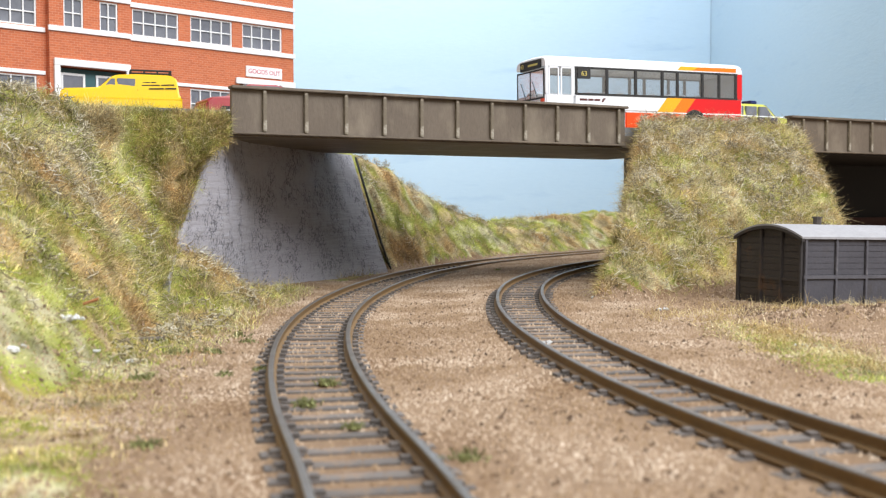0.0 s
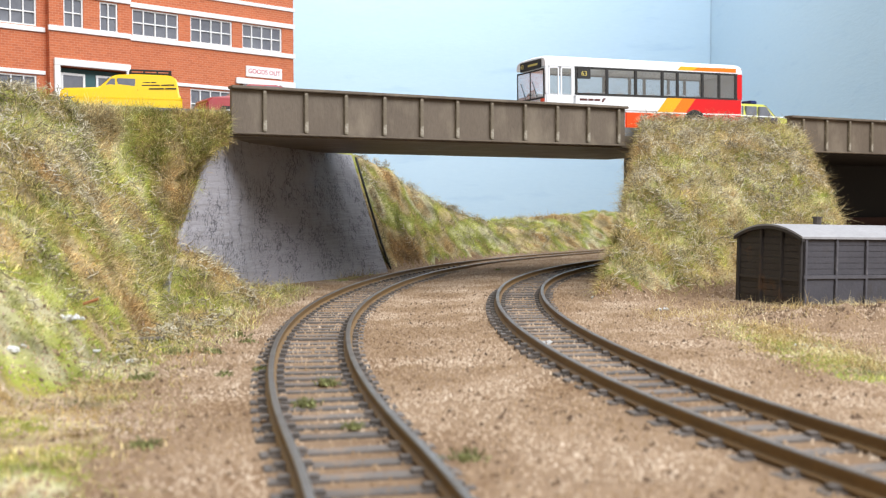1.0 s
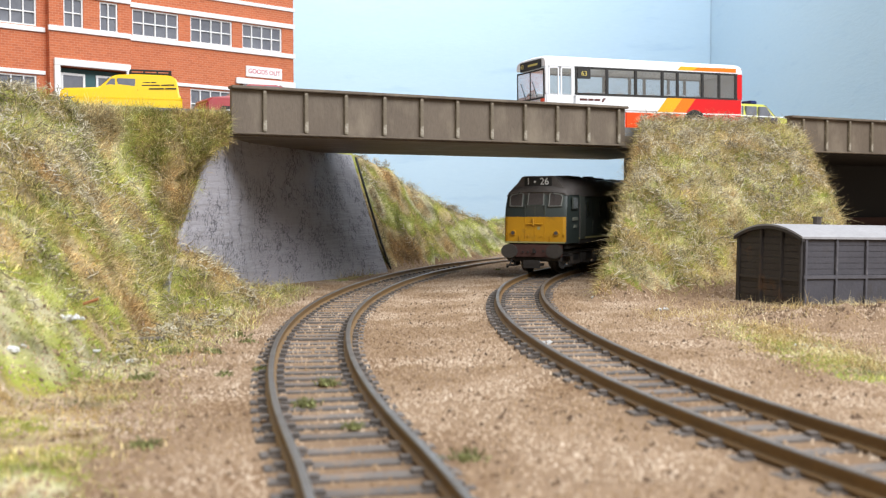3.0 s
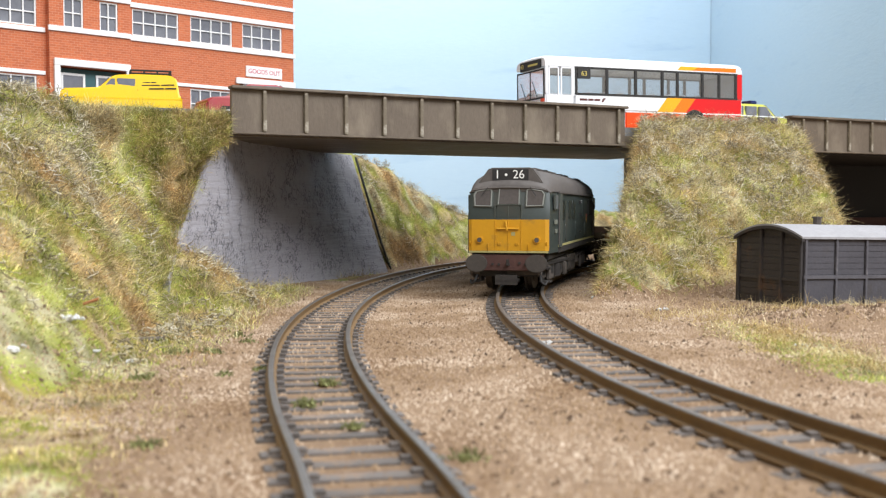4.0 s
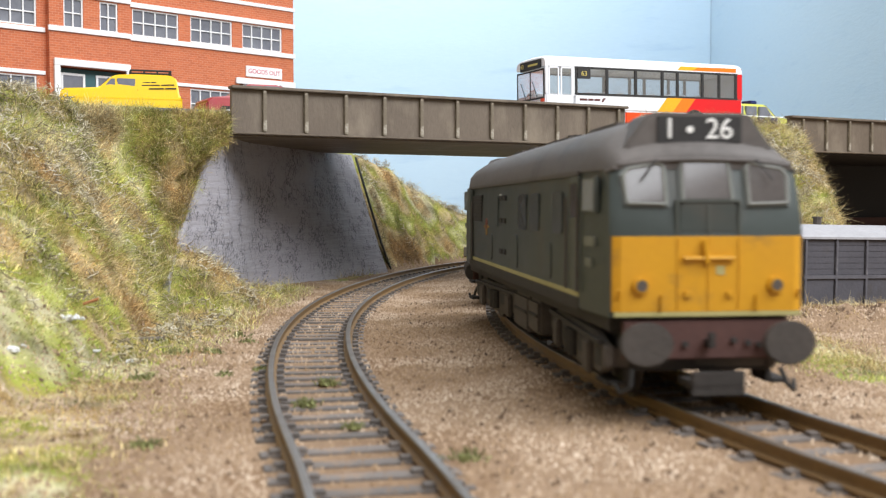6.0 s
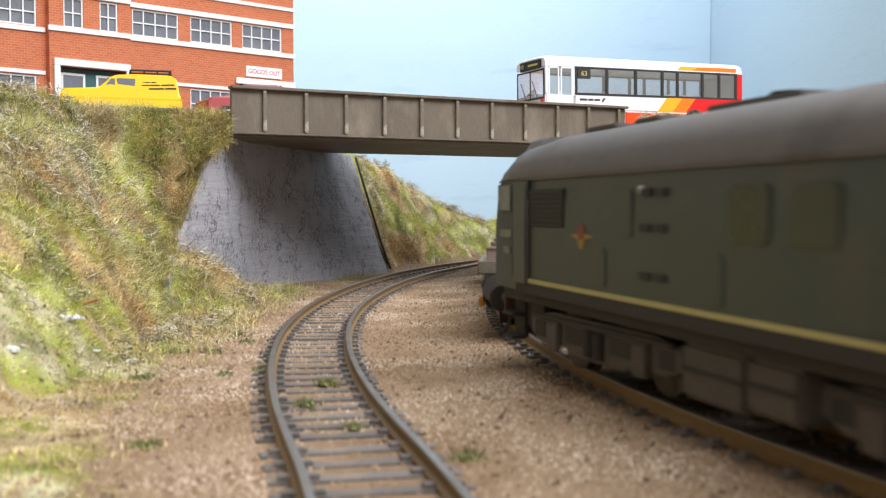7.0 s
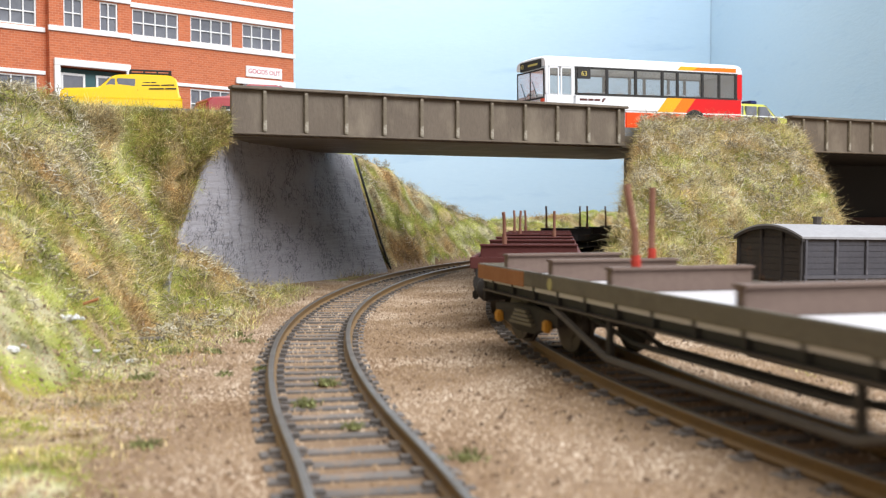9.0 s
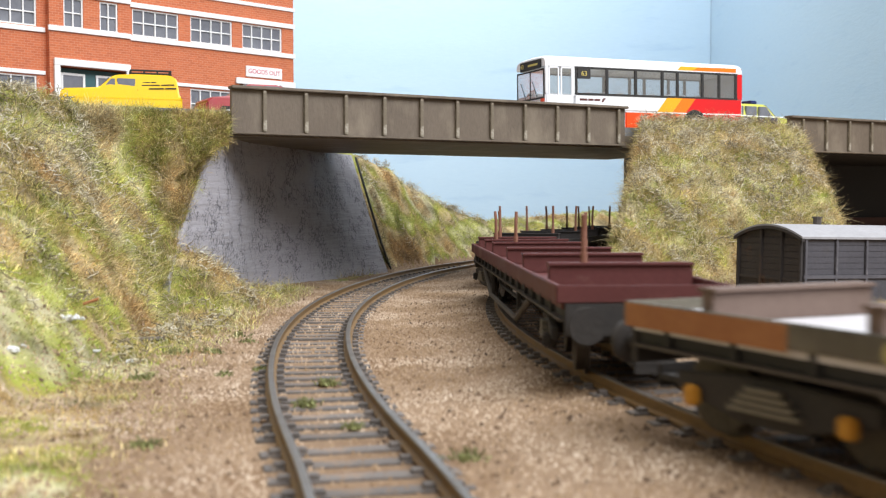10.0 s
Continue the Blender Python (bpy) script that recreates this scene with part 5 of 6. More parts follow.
def make_car(name, m, mat, label, bar=False):
    car = thing(name, m, label, "car")
    if bar:
        out = [(-25, 4), (-25.2, 9), (-24, 11), (-21, 17.6), (-18, 18.4), (8, 18.6), (16.4, 12), (24.5, 11), (25.4, 8), (25, 4)]
        lights = ([(-20.5, 11.6), (-18.6, 16.9), (-9.5, 17.1), (-9.5, 11.6)], [(-7.6, 11.6), (-7.6, 17.1), (0.2, 17.1), (0.2, 11.6)], [(2.0, 11.6), (2.0, 17.2), (7.0, 17.2), (12.8, 11.6)])
        screens = ([(-24.0, 11.4), (-21.2, 17.2), (-21.7, 17.4), (-24.5, 11.6)], [(15.8, 12.3), (8.2, 18.2), (8.8, 18.4), (16.5, 12.6)])
    else:
        out = [(-25, 4), (-25.2, 9.5), (-23, 11.5), (-12, 12.6), (-5, 18.4), (10, 18.6), (19, 12.8), (24.5, 11.8), (25.4, 8), (25, 4)]
        lights = ([(-9.8, 13.0), (-4.8, 17.5), (1.0, 17.6), (1.0, 13.0)], [(2.0, 13.0), (2.0, 17.6), (9.4, 17.7), (15.4, 13.0)])
        screens = ([(-11.6, 12.95), (-5.3, 18.1), (-5.8, 18.3), (-12.0, 13.1)], [(18.4, 13.2), (10.2, 18.4), (10.8, 18.55), (18.9, 13.35)])
    shell(car, out, 0, 21, mat, "body", "", 0.9, 2.2, 11.5 if bar else 13)
    for pts in lights:
        bm = B()
        prism(bm, pts, 0.75, 20.25, "y")
        part("side_window", bm, M_PANE, car, bevel=0.2)
    for pts in screens:
        bm = B()
        prism(bm, pts, 3.2, 17.8, "y")
        part("windscreen", bm, M_PANE, car)
    if bar:
        bm = B()
        box(bm, -2, 3, 3.5, 17.5, 18.7, 20.6)
        part("light_bar", bm, M_BLUELAMP, car, "blue light bar", bevel=0.5)
        for i in range(4):
            bm = B()
            box(bm, -20 + i * 10, -15 + i * 10, -0.12, 0.2, 6.0, 11.2)
            part("marking_panel", bm, M_BLUELAMP, car, "dark blue checker panel")
        bm = B()
        box(bm, -24.5, 24.5, -0.1, 0.1, 11.4, 12.0)
        part("stripe", bm, M_TEXTWHITE, car)
    for xx in (-15, 15):
        bm = B()
        rod(bm, (xx, -0.15, 4.2), (xx, 21.15, 4.2), 4.7, 18)
        part("wheel_arch", bm, M_BLACK, car)
    wheels(car, [(-15, 1.2), (15, 1.2), (-15, 19.8), (15, 19.8)], 4.1, 2.6, M_GREYPLASTIC)
    return car


make_car("red_car", mm(-83, 492, ROAD_Z, 28.4), M_REDPAINT, "small dull red car on the road beside the bridge girder")
make_car("patrol_car", mm(173, 592, ROAD_Z, 28), M_LIME, "lime yellow patrol car with a blue light bar", True)


# ---- grounded van body ----
def make_hut():
    hut = thing("goods_van_shell", mm(121.2, 362.0, -6.6, 23, 0, 1.2) @ Matrix.Diagonal((1.0, 1.0, 1.09, 1)), "dark wheelless goods van resting on the ground as a store", "shed")
    L, W, H0 = 96.0, 34.0, 25.0
    bm = B()
    box(bm, 0.4, L - 0.4, 0.4, W - 0.4, 0, H0)
    part("carcass", bm, M_DARK, hut)
    # planked panels and framing of the long side
    for i in range(7):
        x0 = 1.2 + i * 13.4
        for j in range(6):
            z0 = 13.7 + j * 1.87
            bm = B()
            box(bm, x0 + 0.4, x0 + 12.4, 0.12, 0.5, z0, z0 + 1.75)
            part("plank", bm, M_VANSIDE, hut)
        bm = B()
        box(bm, x0 + 0.4, x0 + 12.4, 0.1, 0.5, 1.0, 12.3)
        part("lower_panel", bm, M_VANSIDE, hut)
        bm = B()
        box(bm, x0 - 0.7, x0 + 0.3, -0.6, 0.45, 0.5, H0)
        part("post", bm, M_VANPOST, hut, "worn pale grey post", bevel=0.15)
    bm = B()
    box(bm, 0.2, L, -0.55, 0.3, 12.35, 13.6)
    part("waist_rail", bm, M_VANPOST, hut, "worn pale grey rail", bevel=0.15)
    bm = B()
    box(bm, 0.2, L, -0.5, 0.3, 0, 1.0)
    part("bottom_rail", bm, M_VANSIDE, hut, bevel=0.15)
    # end wall: its shade is painted in, with a darker colour than the long side
    def arch(y):
        return 26.2 + 3.4 * (1 - ((y - W / 2) / (W / 2)) ** 2)
    bm = B()
    ring = [(0.4, 0.0)] + [(0.4 + (W - 0.8) * i / 12, arch(0.4 + (W - 0.8) * i / 12) - 1.2) for i in range(13)] + [(W - 0.4, 0.0)]
    prism(bm, ring, 0.1, 1.0, "x")
    part("end_wall", bm, M_DARK, hut, "brown planked end, coloured darker as the shaded side")
    for j in range(11):
        bm = B()
        box(bm, -0.25, 0.08, 1.0, W - 1.0, 2 + j * 2.1, 3.95 + j * 2.1)
        part("end_plank", bm, M_DARK, hut)
    for y0 in (0.1, 9.6, 20.2, W - 1.5):
        bm = B()
        box(bm, -1.0, 0.05, y0, y0 + 1.4, 0.5, arch(y0 + 0.7) - 1.4)
        part("end_post", bm, M_DARK, hut, bevel=0.2)
    bm = B()
    box(bm, -0.7, 0.0, 0.5, W - 0.5, 11.4, 12.6)
    part("end_rail", bm, M_DARK, hut, bevel=0.15)
    # roof
    bm = B()
    top = [(-1.0 + (W + 2) * i / 14, arch(-1.0 + (W + 2) * i / 14) - 0.2) for i in range(15)]
    ring = top + [(y, z - 0.7) for y, z in reversed(top)]
    loft(bm, [[(x, y, z) for y, z in ring] for x in (-1.4, L + 1.4)])
    part("roof", bm, M_VANROOF, hut, "pale grey curved roof", smooth=True)
    bm = B()
    loft(bm, [[(x, y, z - 0.25) for y, z in [(a, b - 0.35) for a, b in top] + [(a, b - 1.3) for a, b in reversed(top)]] for x in (-1.6, -0.3)])
    part("roof_edge", bm, M_DARK, hut, "dark roof edge")
    bm = B()
    rod(bm, (22, 18, 28.6), (22, 18, 31.4), 1.5, 10)
    rod(bm, (22, 18, 31.4), (22, 18, 32.0), 1.9, 10)
    part("roof_vent", bm, M_BOGIE, hut, "small round roof vent")


make_hut()

# ---- train ----
def wheelset_mesh(r, gauge=15.1):
    bm = B()
    for s in (-1, 1):
        x = s * (gauge / 2 + 0.55)
        rod(bm, (x - 0.9, 0, 0), (x + 0.9, 0, 0), r, 22)
        rod(bm, (x - s * 1.3 - 0.35, 0, 0), (x - s * 1.3 + 0.35, 0, 0), r + 0.8, 22)
        rod(bm, (x + s * 0.85, 0, 0), (x + s * 1.1, 0, 0), r * 0.55, 14)
        for k in range(6):
            a = k * math.pi / 3
            box(bm, x + s * 0.88 - 0.08, x + s * 0.88 + 0.08, -0.45, 0.45, r * 0.3, r * 0.86, Matrix.Rotation(a, 4, "X"))
    rod(bm, (-gauge / 2, 0, 0), (gauge / 2, 0, 0), 0.9, 10)
    return mesh_of("wheelset", bm, M_WHEEL, smooth=True)


WHEELSETS = []


def make_loco():
    lo = thing("locomotive", mm(0, 0, 0), "dusty dark green diesel locomotive with a yellow front panel", "locomotive")
    HL, HW = 88.5, 16.5
    ZB, ZC = 14.2, 37.2
    # body sides: rounded cab plan, drawn up in rings
    def plan(w, l, nose, tuck):
        return [(-w, -l + nose), (-w + tuck, -l + 0.8), (-w + tuck + 1.6, -l), (w - tuck - 1.6, -l), (w - tuck, -l + 0.8), (w, -l + nose), (w, l - nose), (w - tuck, l - 0.8), (w - tuck - 1.6, l), (-w + tuck + 1.6, l), (-w + tuck, l - 0.8), (-w, l - nose)]
    bm = B()
    loft(bm, [[(x, y, z) for x, y in plan(w, l, 17, 1.0)] for w, l, z in ((HW, HL, ZB), (HW, HL, 27.4), (HW - 0.1, HL - 0.9, 32.0), (HW - 0.5, HL - 2.4, ZC))])
    part("body", bm, M_GREEN, lo, "dark green body sides", smooth=True)
    # roof: arched sections that fall towards the cabs
    def section(w, z0, rise, n=12):
        return [(w * math.cos(math.pi - math.pi * i / n), z0 + rise * math.sin(math.pi * i / n) ** 0.75) for i in range(n + 1)]
    bm = B()
    rings = []
    for y, w, rise in ((-HL + 2.2, 14.7, 2.2), (-HL + 3.2, 15.0, 3.8), (-HL + 11, 16.0, 8.4), (-HL + 24, 16.2, 9.4), (0, 16.2, 9.6), (HL - 24, 16.2, 9.4), (HL - 11, 16.0, 8.4), (HL - 3.2, 15.0, 3.8), (HL - 2.2, 14.7, 2.2)):
        rings.append([(x, y, z) for x, z in section(w, ZC, rise)])
    loft(bm, rings)
    part("roof", bm, M_LOCOROOF, lo, "dusty grey-brown curved roof", smooth=True)
    bm = B()
    for s in (-1, 1):
        box(bm, s * HW - 0.45, s * HW + 0.1, -HL + 18, HL - 18, ZC - 0.5, ZC + 0.25)
    part("gutter", bm, M_LOCOROOF, lo, bevel=0.1)
    for y0, y1 in ((-62, -48), (-40, -30), (-14, 12), (30, 52)):
        bm = B()
        box(bm, -5, 5, y0, y1, ZC + 9.0, ZC + 10.1)
        part("roof_panel", bm, M_LOCOROOF, lo, bevel=0.4)
    bm = B()
    rod(bm, (0, 2, ZC + 9), (0, 2, ZC + 10.9), 3.2, 16)
    part("exhaust", bm, M_BLACK, lo, bevel=0.3)
    # cream line along the foot of the sides
    for s in (-1, 1):
        bm = B()
        box(bm, s * HW - 0.2, s * HW + 0.14, -HL + 17, HL - 17, ZB + 1.9, ZB + 2.75)
        part("waist_line", bm, M_CREAM, lo, "cream line along the body foot")
        bm = B()
        box(bm, s * HW - 0.3, s * HW + 0.12, -HL + 17, HL - 17, ZB - 0.4, ZB + 1.85)
        part("valance", bm, M_FRAME, lo, "dark valance below the cream line", bevel=0.1)
    for e in (1, -1):
        # end furniture is laid out for the front and turned for the rear
        R = Matrix.Rotation(0 if e > 0 else math.pi, 4, "Z")
        def put(name, bm, mat, label="", bevel=0.0, smooth=False, parent=lo):
            bmesh.ops.transform(bm, matrix=R, verts=bm.verts)
            return part(name, bm, mat, parent, label, bevel, smooth)
        F = HL
        bm = B()
        loft(bm, [[(x, y, z) for x, y in ((-13.9, F + 0.02), (-15.2, F - 0.5), (-15.5, F - 1.6), (-15.4, F - 1.6), (-15.1, F - 0.3), (-13.9, F + 0.22), (13.9, F + 0.22), (15.1, F - 0.3), (15.4, F - 1.6), (15.5, F - 1.6), (15.2, F - 0.5), (13.9, F + 0.02))] for z in (ZB + 0.9, 26.8)])
        pan = put("warning_panel", bm, M_PANEL, "yellow warning panel", smooth=False)
        bm = B()
        box(bm, -15.0, 15.0, F - 0.3, F + 0.3, ZB + 0.1, ZB + 0.85)
        put("front_line", bm, M_CREAM, "cream line", 0.1)
        # gangway doors
        bm = B()
        for x in (-5.0, -0.1, 4.8):
            box(bm, x, x + 0.22, F + 0.1, F + 0.4, ZB + 1.4, 26.5)
        put("door_edge", bm, M_PANEL)
        bm = B()
        prism(bm, [(-4.9, 27.3), (4.9, 27.3), (4.6, 31.6), (3.9, 32.2), (-3.9, 32.2), (-4.6, 31.6)], F - 1.1, F + 0.05, "y")
        put("gangway_door", bm, M_GREEN, "dark green gangway door top", 0.2)
        bm = B()
        rod(bm, (-4.0, F + 0.7, 23.4), (4.2, F + 0.7, 23.4), 0.38, 6)
        rod(bm, (0.4, F + 0.8, 22.6), (0.9, F + 0.8, 26.2), 0.4, 6)
        for x in (-3.4, 3.4):
            box(bm, x - 0.5, x + 0.5, F + 0.1, F + 0.9, 23.0, 23.9)
            box(bm, x - 0.5, x + 0.5, F + 0.1, F + 0.7, 17.4, 18.2)
        put("lamp_bracket", bm, M_PANEL, "yellow door clips and brackets")
        bm = B()
        box(bm, -2.6, -1.2, F + 0.15, F + 0.32, 20.8, 22.2)
        put("data_panel", bm, M_CREAM, "small pale data panel")
        for s in (-1, 1):
            bm = B()
            rod(bm, (s * 10.8, F + 0.1, 19.2), (s * 10.8, F + 1.0, 19.2), 1.35, 16)
            lampo = put("marker_lamp", bm, M_PANEL, "round marker lamp", 0.15, True)
            bm = B()
            rod(bm, (s * 10.8, F + 0.95, 19.2), (s * 10.8, F + 1.12, 19.2), 0.9, 14)
            put("lens", bm, M_BOGIE, "", parent=lampo)
            # cab windows: surround and smoky glass
            lean = Matrix.Translation((0, F - 1.0, 32)) @ Matrix.Rotation(radians(16), 4, "X")
            bm = B()
            prism(bm, [(s * 6.0, -3.2), (s * 13.4, -3.0), (s * 13.9, 2.2), (s * 12.8, 3.8), (s * 6.9, 4.7), (s * 6.0, 4.0)], -0.6, 0.42, "y")
            bmesh.ops.transform(bm, matrix=lean @ Matrix.Translation((0, 0, 2.2)), verts=bm.verts)
            fr = put("cab_window", bm, M_WINFRAME, "grey cab window surround", 0.2)
            bm = B()
            prism(bm, [(s * 6.9, -2.4), (s * 12.7, -2.2), (s * 13.0, 1.9), (s * 12.2, 3.0), (s * 7.5, 3.8), (s * 6.9, 3.3)], 0.2, 0.62, "y")
            bmesh.ops.transform(bm, matrix=lean @ Matrix.Translation((0, 0, 2.2)), verts=bm.verts)
            put("glass", bm, M_LOCOGLASS, "smoky cab glass", 0.15, parent=fr)
            rim = [(s * 6.7, -2.6), (s * 12.8, -2.4), (s * 13.2, 1.9), (s * 12.3, 3.2), (s * 7.4, 4.05), (s * 6.7, 3.5)]
            bm = B()
            for (ax, az), (bx, bz) in zip(rim, rim[1:] + rim[:1]):
                rod(bm, (ax, 0.55, az), (bx, 0.55, bz), 0.3, 6)
            bmesh.ops.transform(bm, matrix=lean @ Matrix.Translation((0, 0, 2.2)), verts=bm.verts)
            put("window_rubber", bm, M_RUBBER, "pale grey window rubber", parent=fr)
            bm = B()
            rod(bm, (s * 8.0, F - 1.2, 38.8), (s * 10.4, F - 0.4, 35.6), 0.16, 5)
            put("wiper", bm, M_BLACK)
            bm = B()
            rod(bm, (s * 14.4, F - 0.4, 16.5), (s * 14.4, F + 0.9, 18.6), 0.22, 5)
            rod(bm, (s * 7.6, F + 0.5, 15.2), (s * 7.6, F + 0.7, 17.8), 0.22, 5)
            put("handrail", bm, M_PANEL)
            # buffers
            bm = B()
            rod(bm, (s * 11.2, F - 0.3, 10.6), (s * 11.2, F + 4.2, 10.6), 1.9, 14, 1.5)
            bufr = put("buffer", bm, M_BUFFER, "dark buffer with a large oval head", smooth=True)
            bm = B()
            vs = rod(bm, (s * 11.2, F + 4.2, 10.6), (s * 11.2, F + 5.2, 10.6), 3.4, 22)
            for v in vs:
                v.co.x = s * 11.2 + (v.co.x - s * 11.2) * 1.22
            put("buffer_head", bm, M_BUFFER, "", 0.25, True, bufr)
        bm = B()
        prism(bm, [(-4.6, -3.0), (4.6, -3.0), (4.4, 4.9), (3.6, 5.4), (-3.6, 5.4), (-4.4, 4.9)], -0.6, 0.42, "y")
        lean = Matrix.Translation((0, F - 0.9, 32)) @ Matrix.Rotation(radians(16), 4, "X")
        bmesh.ops.transform(bm, matrix=lean @ Matrix.Translation((0, 0, 2.2)), verts=bm.verts)
        fr = put("middle_window", bm, M_WINFRAME, "grey middle window surround", 0.2)
        bm = B()
        prism(bm, [(-3.7, -1.9), (3.7, -1.9), (3.5, 4.2), (-3.5, 4.2)], 0.2, 0.62, "y")
        bmesh.ops.transform(bm, matrix=lean @ Matrix.Translation((0, 0, 2.2)), verts=bm.verts)
        put("glass", bm, M_LOCOGLASS, "", 0.15, parent=fr)
        rim = [(-3.9, -2.1), (3.9, -2.1), (3.7, 4.4), (-3.7, 4.4)]
        bm = B()
        for (ax, az), (bx, bz) in zip(rim, rim[1:] + rim[:1]):
            rod(bm, (ax, 0.5, az), (bx, 0.5, bz), 0.24, 6)
        bmesh.ops.transform(bm, matrix=lean @ Matrix.Translation((0, 0, 2.2)), verts=bm.verts)
        put("window_rubber", bm, M_RUBBER, "pale grey window rubber", parent=fr)
        # brow over the cab windows
        bm = B()
        brow = [(-15.4, F - 3.6, 36.8), (-13.6, F - 2.3, 37.9), (-8.0, F - 2.0, 38.6), (0, F - 1.9, 38.8), (8.0, F - 2.0, 38.6), (13.6, F - 2.3, 37.9), (15.4, F - 3.6, 36.8)]
        for p_, q_ in zip(brow[:-1], brow[1:]):
            rod(bm, p_, q_, 0.34, 6)
        put("brow_strip", bm, M_LOCOROOF, "grey strip over the cab windows")
        # split frame round the old gangway door
        bm = B()
        for x0, x1, z0, z1 in ((-5.2, -4.8, 27.2, 32.4), (4.8, 5.2, 27.2, 32.4), (-0.15, 0.15, 27.4, 31.8), (-4.8, 4.8, 32.1, 32.5)):
            box(bm, x0, x1, F - 0.9, F + 0.22, z0, z1)
        put("door_edge", bm, M_WINFRAME)
        # headcode box on the roof dome
        bm = B()
        prism(bm, [(-12.6, 40.2), (12.6, 40.2), (8.7, 45.6), (7.8, 46.3), (-7.8, 46.3), (-8.7, 45.6)], F - 14.0, F - 4.6, "y")
        hb = put("headcode_box", bm, M_LOCOROOF, "grey headcode box on the cab roof", 0.5)
        bm = B()
        box(bm, -6.9, 6.9, F - 4.7, F - 4.35, 41.5, 45.7)
        put("headcode_blind", bm, M_BLACK, "black headcode blind", 0.1, parent=hb)
        for txt, x in (("1", 4.9), ("26", -3.2)):
            letters(txt, 4.6, M_TEXTWHITE, hb, R @ mm(x, F - 4.28, 43.6, 180, 90), 0.06, "headcode_number")
        bm = B()
        rod(bm, (1.6, F - 4.34, 43.6), (1.6, F - 4.2, 43.6), 0.55, 12)
        put("headcode_dot", bm, M_TEXTWHITE, "", parent=hb)
        # buffer beam and what hangs below
        bm = B()
        box(bm, -13.4, 13.4, F - 1.5, F - 0.1, 7.6, 13.7)
        bb = put("buffer_beam", bm, M_BEAM, "dirty red buffer beam", 0.25)
        bm = B()
        for x in (-6.5, -4.2, 3.6, 6.0, -8.2):
            rod(bm, (x, F - 0.2, 10.2 + 0.4 * math.sin(x)), (x, F + 0.5, 10.2 + 0.4 * math.sin(x)), 0.5, 8)
        put("pipe_cock", bm, M_FRAME, parent=bb)
        bm = B()
        box(bm, -0.55, 0.55, F - 0.2, F + 2.2, 9.6, 10.8)
        box(bm, -0.55, 0.55, F + 1.4, F + 2.2, 10.8, 12.0)
        put("coupling_hook", bm, M_FRAME, "", 0.15, parent=bb)
        bm = B()
        box(bm, -4.2, 4.2, F - 2.0, F + 5.0, 3.6, 4.8)
        box(bm, -4.2, 4.2, F + 4.2, F + 5.0, 2.6, 6.4)
        put("coupler", bm, M_FRAME, "dark tension-lock coupler", 0.2)
        for s in (-1, 1):
            bm = B()
            box(bm, s * 11.6 - 0.5, s * 11.6 + 0.5, F - 10.5, F - 4, 3.2, 13.6)
            for zz in (3.0, 8.0):
                box(bm, s * 13.6 - 1.6, s * 13.6 + 1.6, F - 11, F - 4, zz, zz + 0.7)
            put("cab_step", bm, M_FRAME, "", 0.2)
            bm = B()
            pts = [Vector((s * 12, F - 0.5, 6.0)), Vector((s * 12.6, F + 1.2, 3.6)), Vector((s * 14.0, F + 0.4, 2.6)), Vector((s * 14.6, F - 1.4, 4.0))]
            for p_, q_ in zip(pts[:-1], pts[1:]):
                rod(bm, p_, q_, 0.4, 6)
            put("brake_hose", bm, M_BLACK)
        # side details of this cab
        for s in (-1, 1):
            X = s * HW
            bm = B()
            box(bm, X - 0.5, X + 0.18, F - 14.5, F - 6.2, 30.4, 36.2)
            fr = put("side_cab_window", bm, M_WINFRAME, "grey side window surround", 0.15)
            fr.matrix_basis = Matrix.Translation((-s * e * 0.00012, 0, 0))
            bm = B()
            box(bm, X - 0.5, X + 0.32, F - 13.8, F - 6.9, 30.8, 35.8)
            put("glass", bm, M_CABPANE, "side glass coloured pale as if lit through", parent=fr)
            bm = B()
            box(bm, X - 0.8, X + 0.12, F - 24.4, F - 17.4, 15.9, 36.6)
            dr = put("cab_door", bm, M_WINFRAME, "dark green cab door", 0.1)
            bm = B()
            box(bm, X - 0.5, X + 0.2, F - 23.2, F - 18.6, 29.6, 35.4)
            put("glass", bm, M_LOCOGLASS, "", parent=dr)
            bm = B()
            for yy in (F - 25.2, F - 16.6):
                rod(bm, (X + 0.5 * s, yy, 17), (X + 0.5 * s, yy, 33), 0.25, 5)
            put("handrail", bm, M_LOCOROOF)
            bm = B()
            box(bm, X - 0.4, X + 0.1, F - 14.2, F - 7.2, 25.0, 26.6)
            box(bm, X - 0.4, X + 0.1, F - 13.4, F - 9.2, 21.6, 23.0)
            o = put("number_bar", bm, M_FADED, "pale bar of lettering")
            o.matrix_basis = Matrix.Translation((-s * e * 0.0002, 0, 0))
    # side fittings
    def grille(s, y0, y1, z0, z1):
        bm = B()
        box(bm, s * HW - 0.3, s * HW + 0.12, y0, y1, z0, z1)
        g_ = part("grille", bm, M_BLACK, lo, "dark side grille", bevel=0.1)
        for i in range(int((z1 - z0) / 0.9)):
            bm = B()
            box(bm, s * HW - 0.1, s * HW + 0.3, y0 + 0.3, y1 - 0.3, z0 + 0.3 + i * 0.9, z0 + 0.75 + i * 0.9)
            part("louvre", bm, M_FRAME, g_)
    def porthole(s, y0, y1, z0, z1, mat):
        bm = B()
        r = 1.4
        pts = []
        for cx, cz, a0 in ((y1 - r, z1 - r, 0), (y0 + r, z1 - r, 90), (y0 + r, z0 + r, 180), (y1 - r, z0 + r, 270)):
            for k in range(5):
                a = radians(a0 + k * 22.5)
                pts.append((cx + r * math.cos(a), cz + r * math.sin(a)))
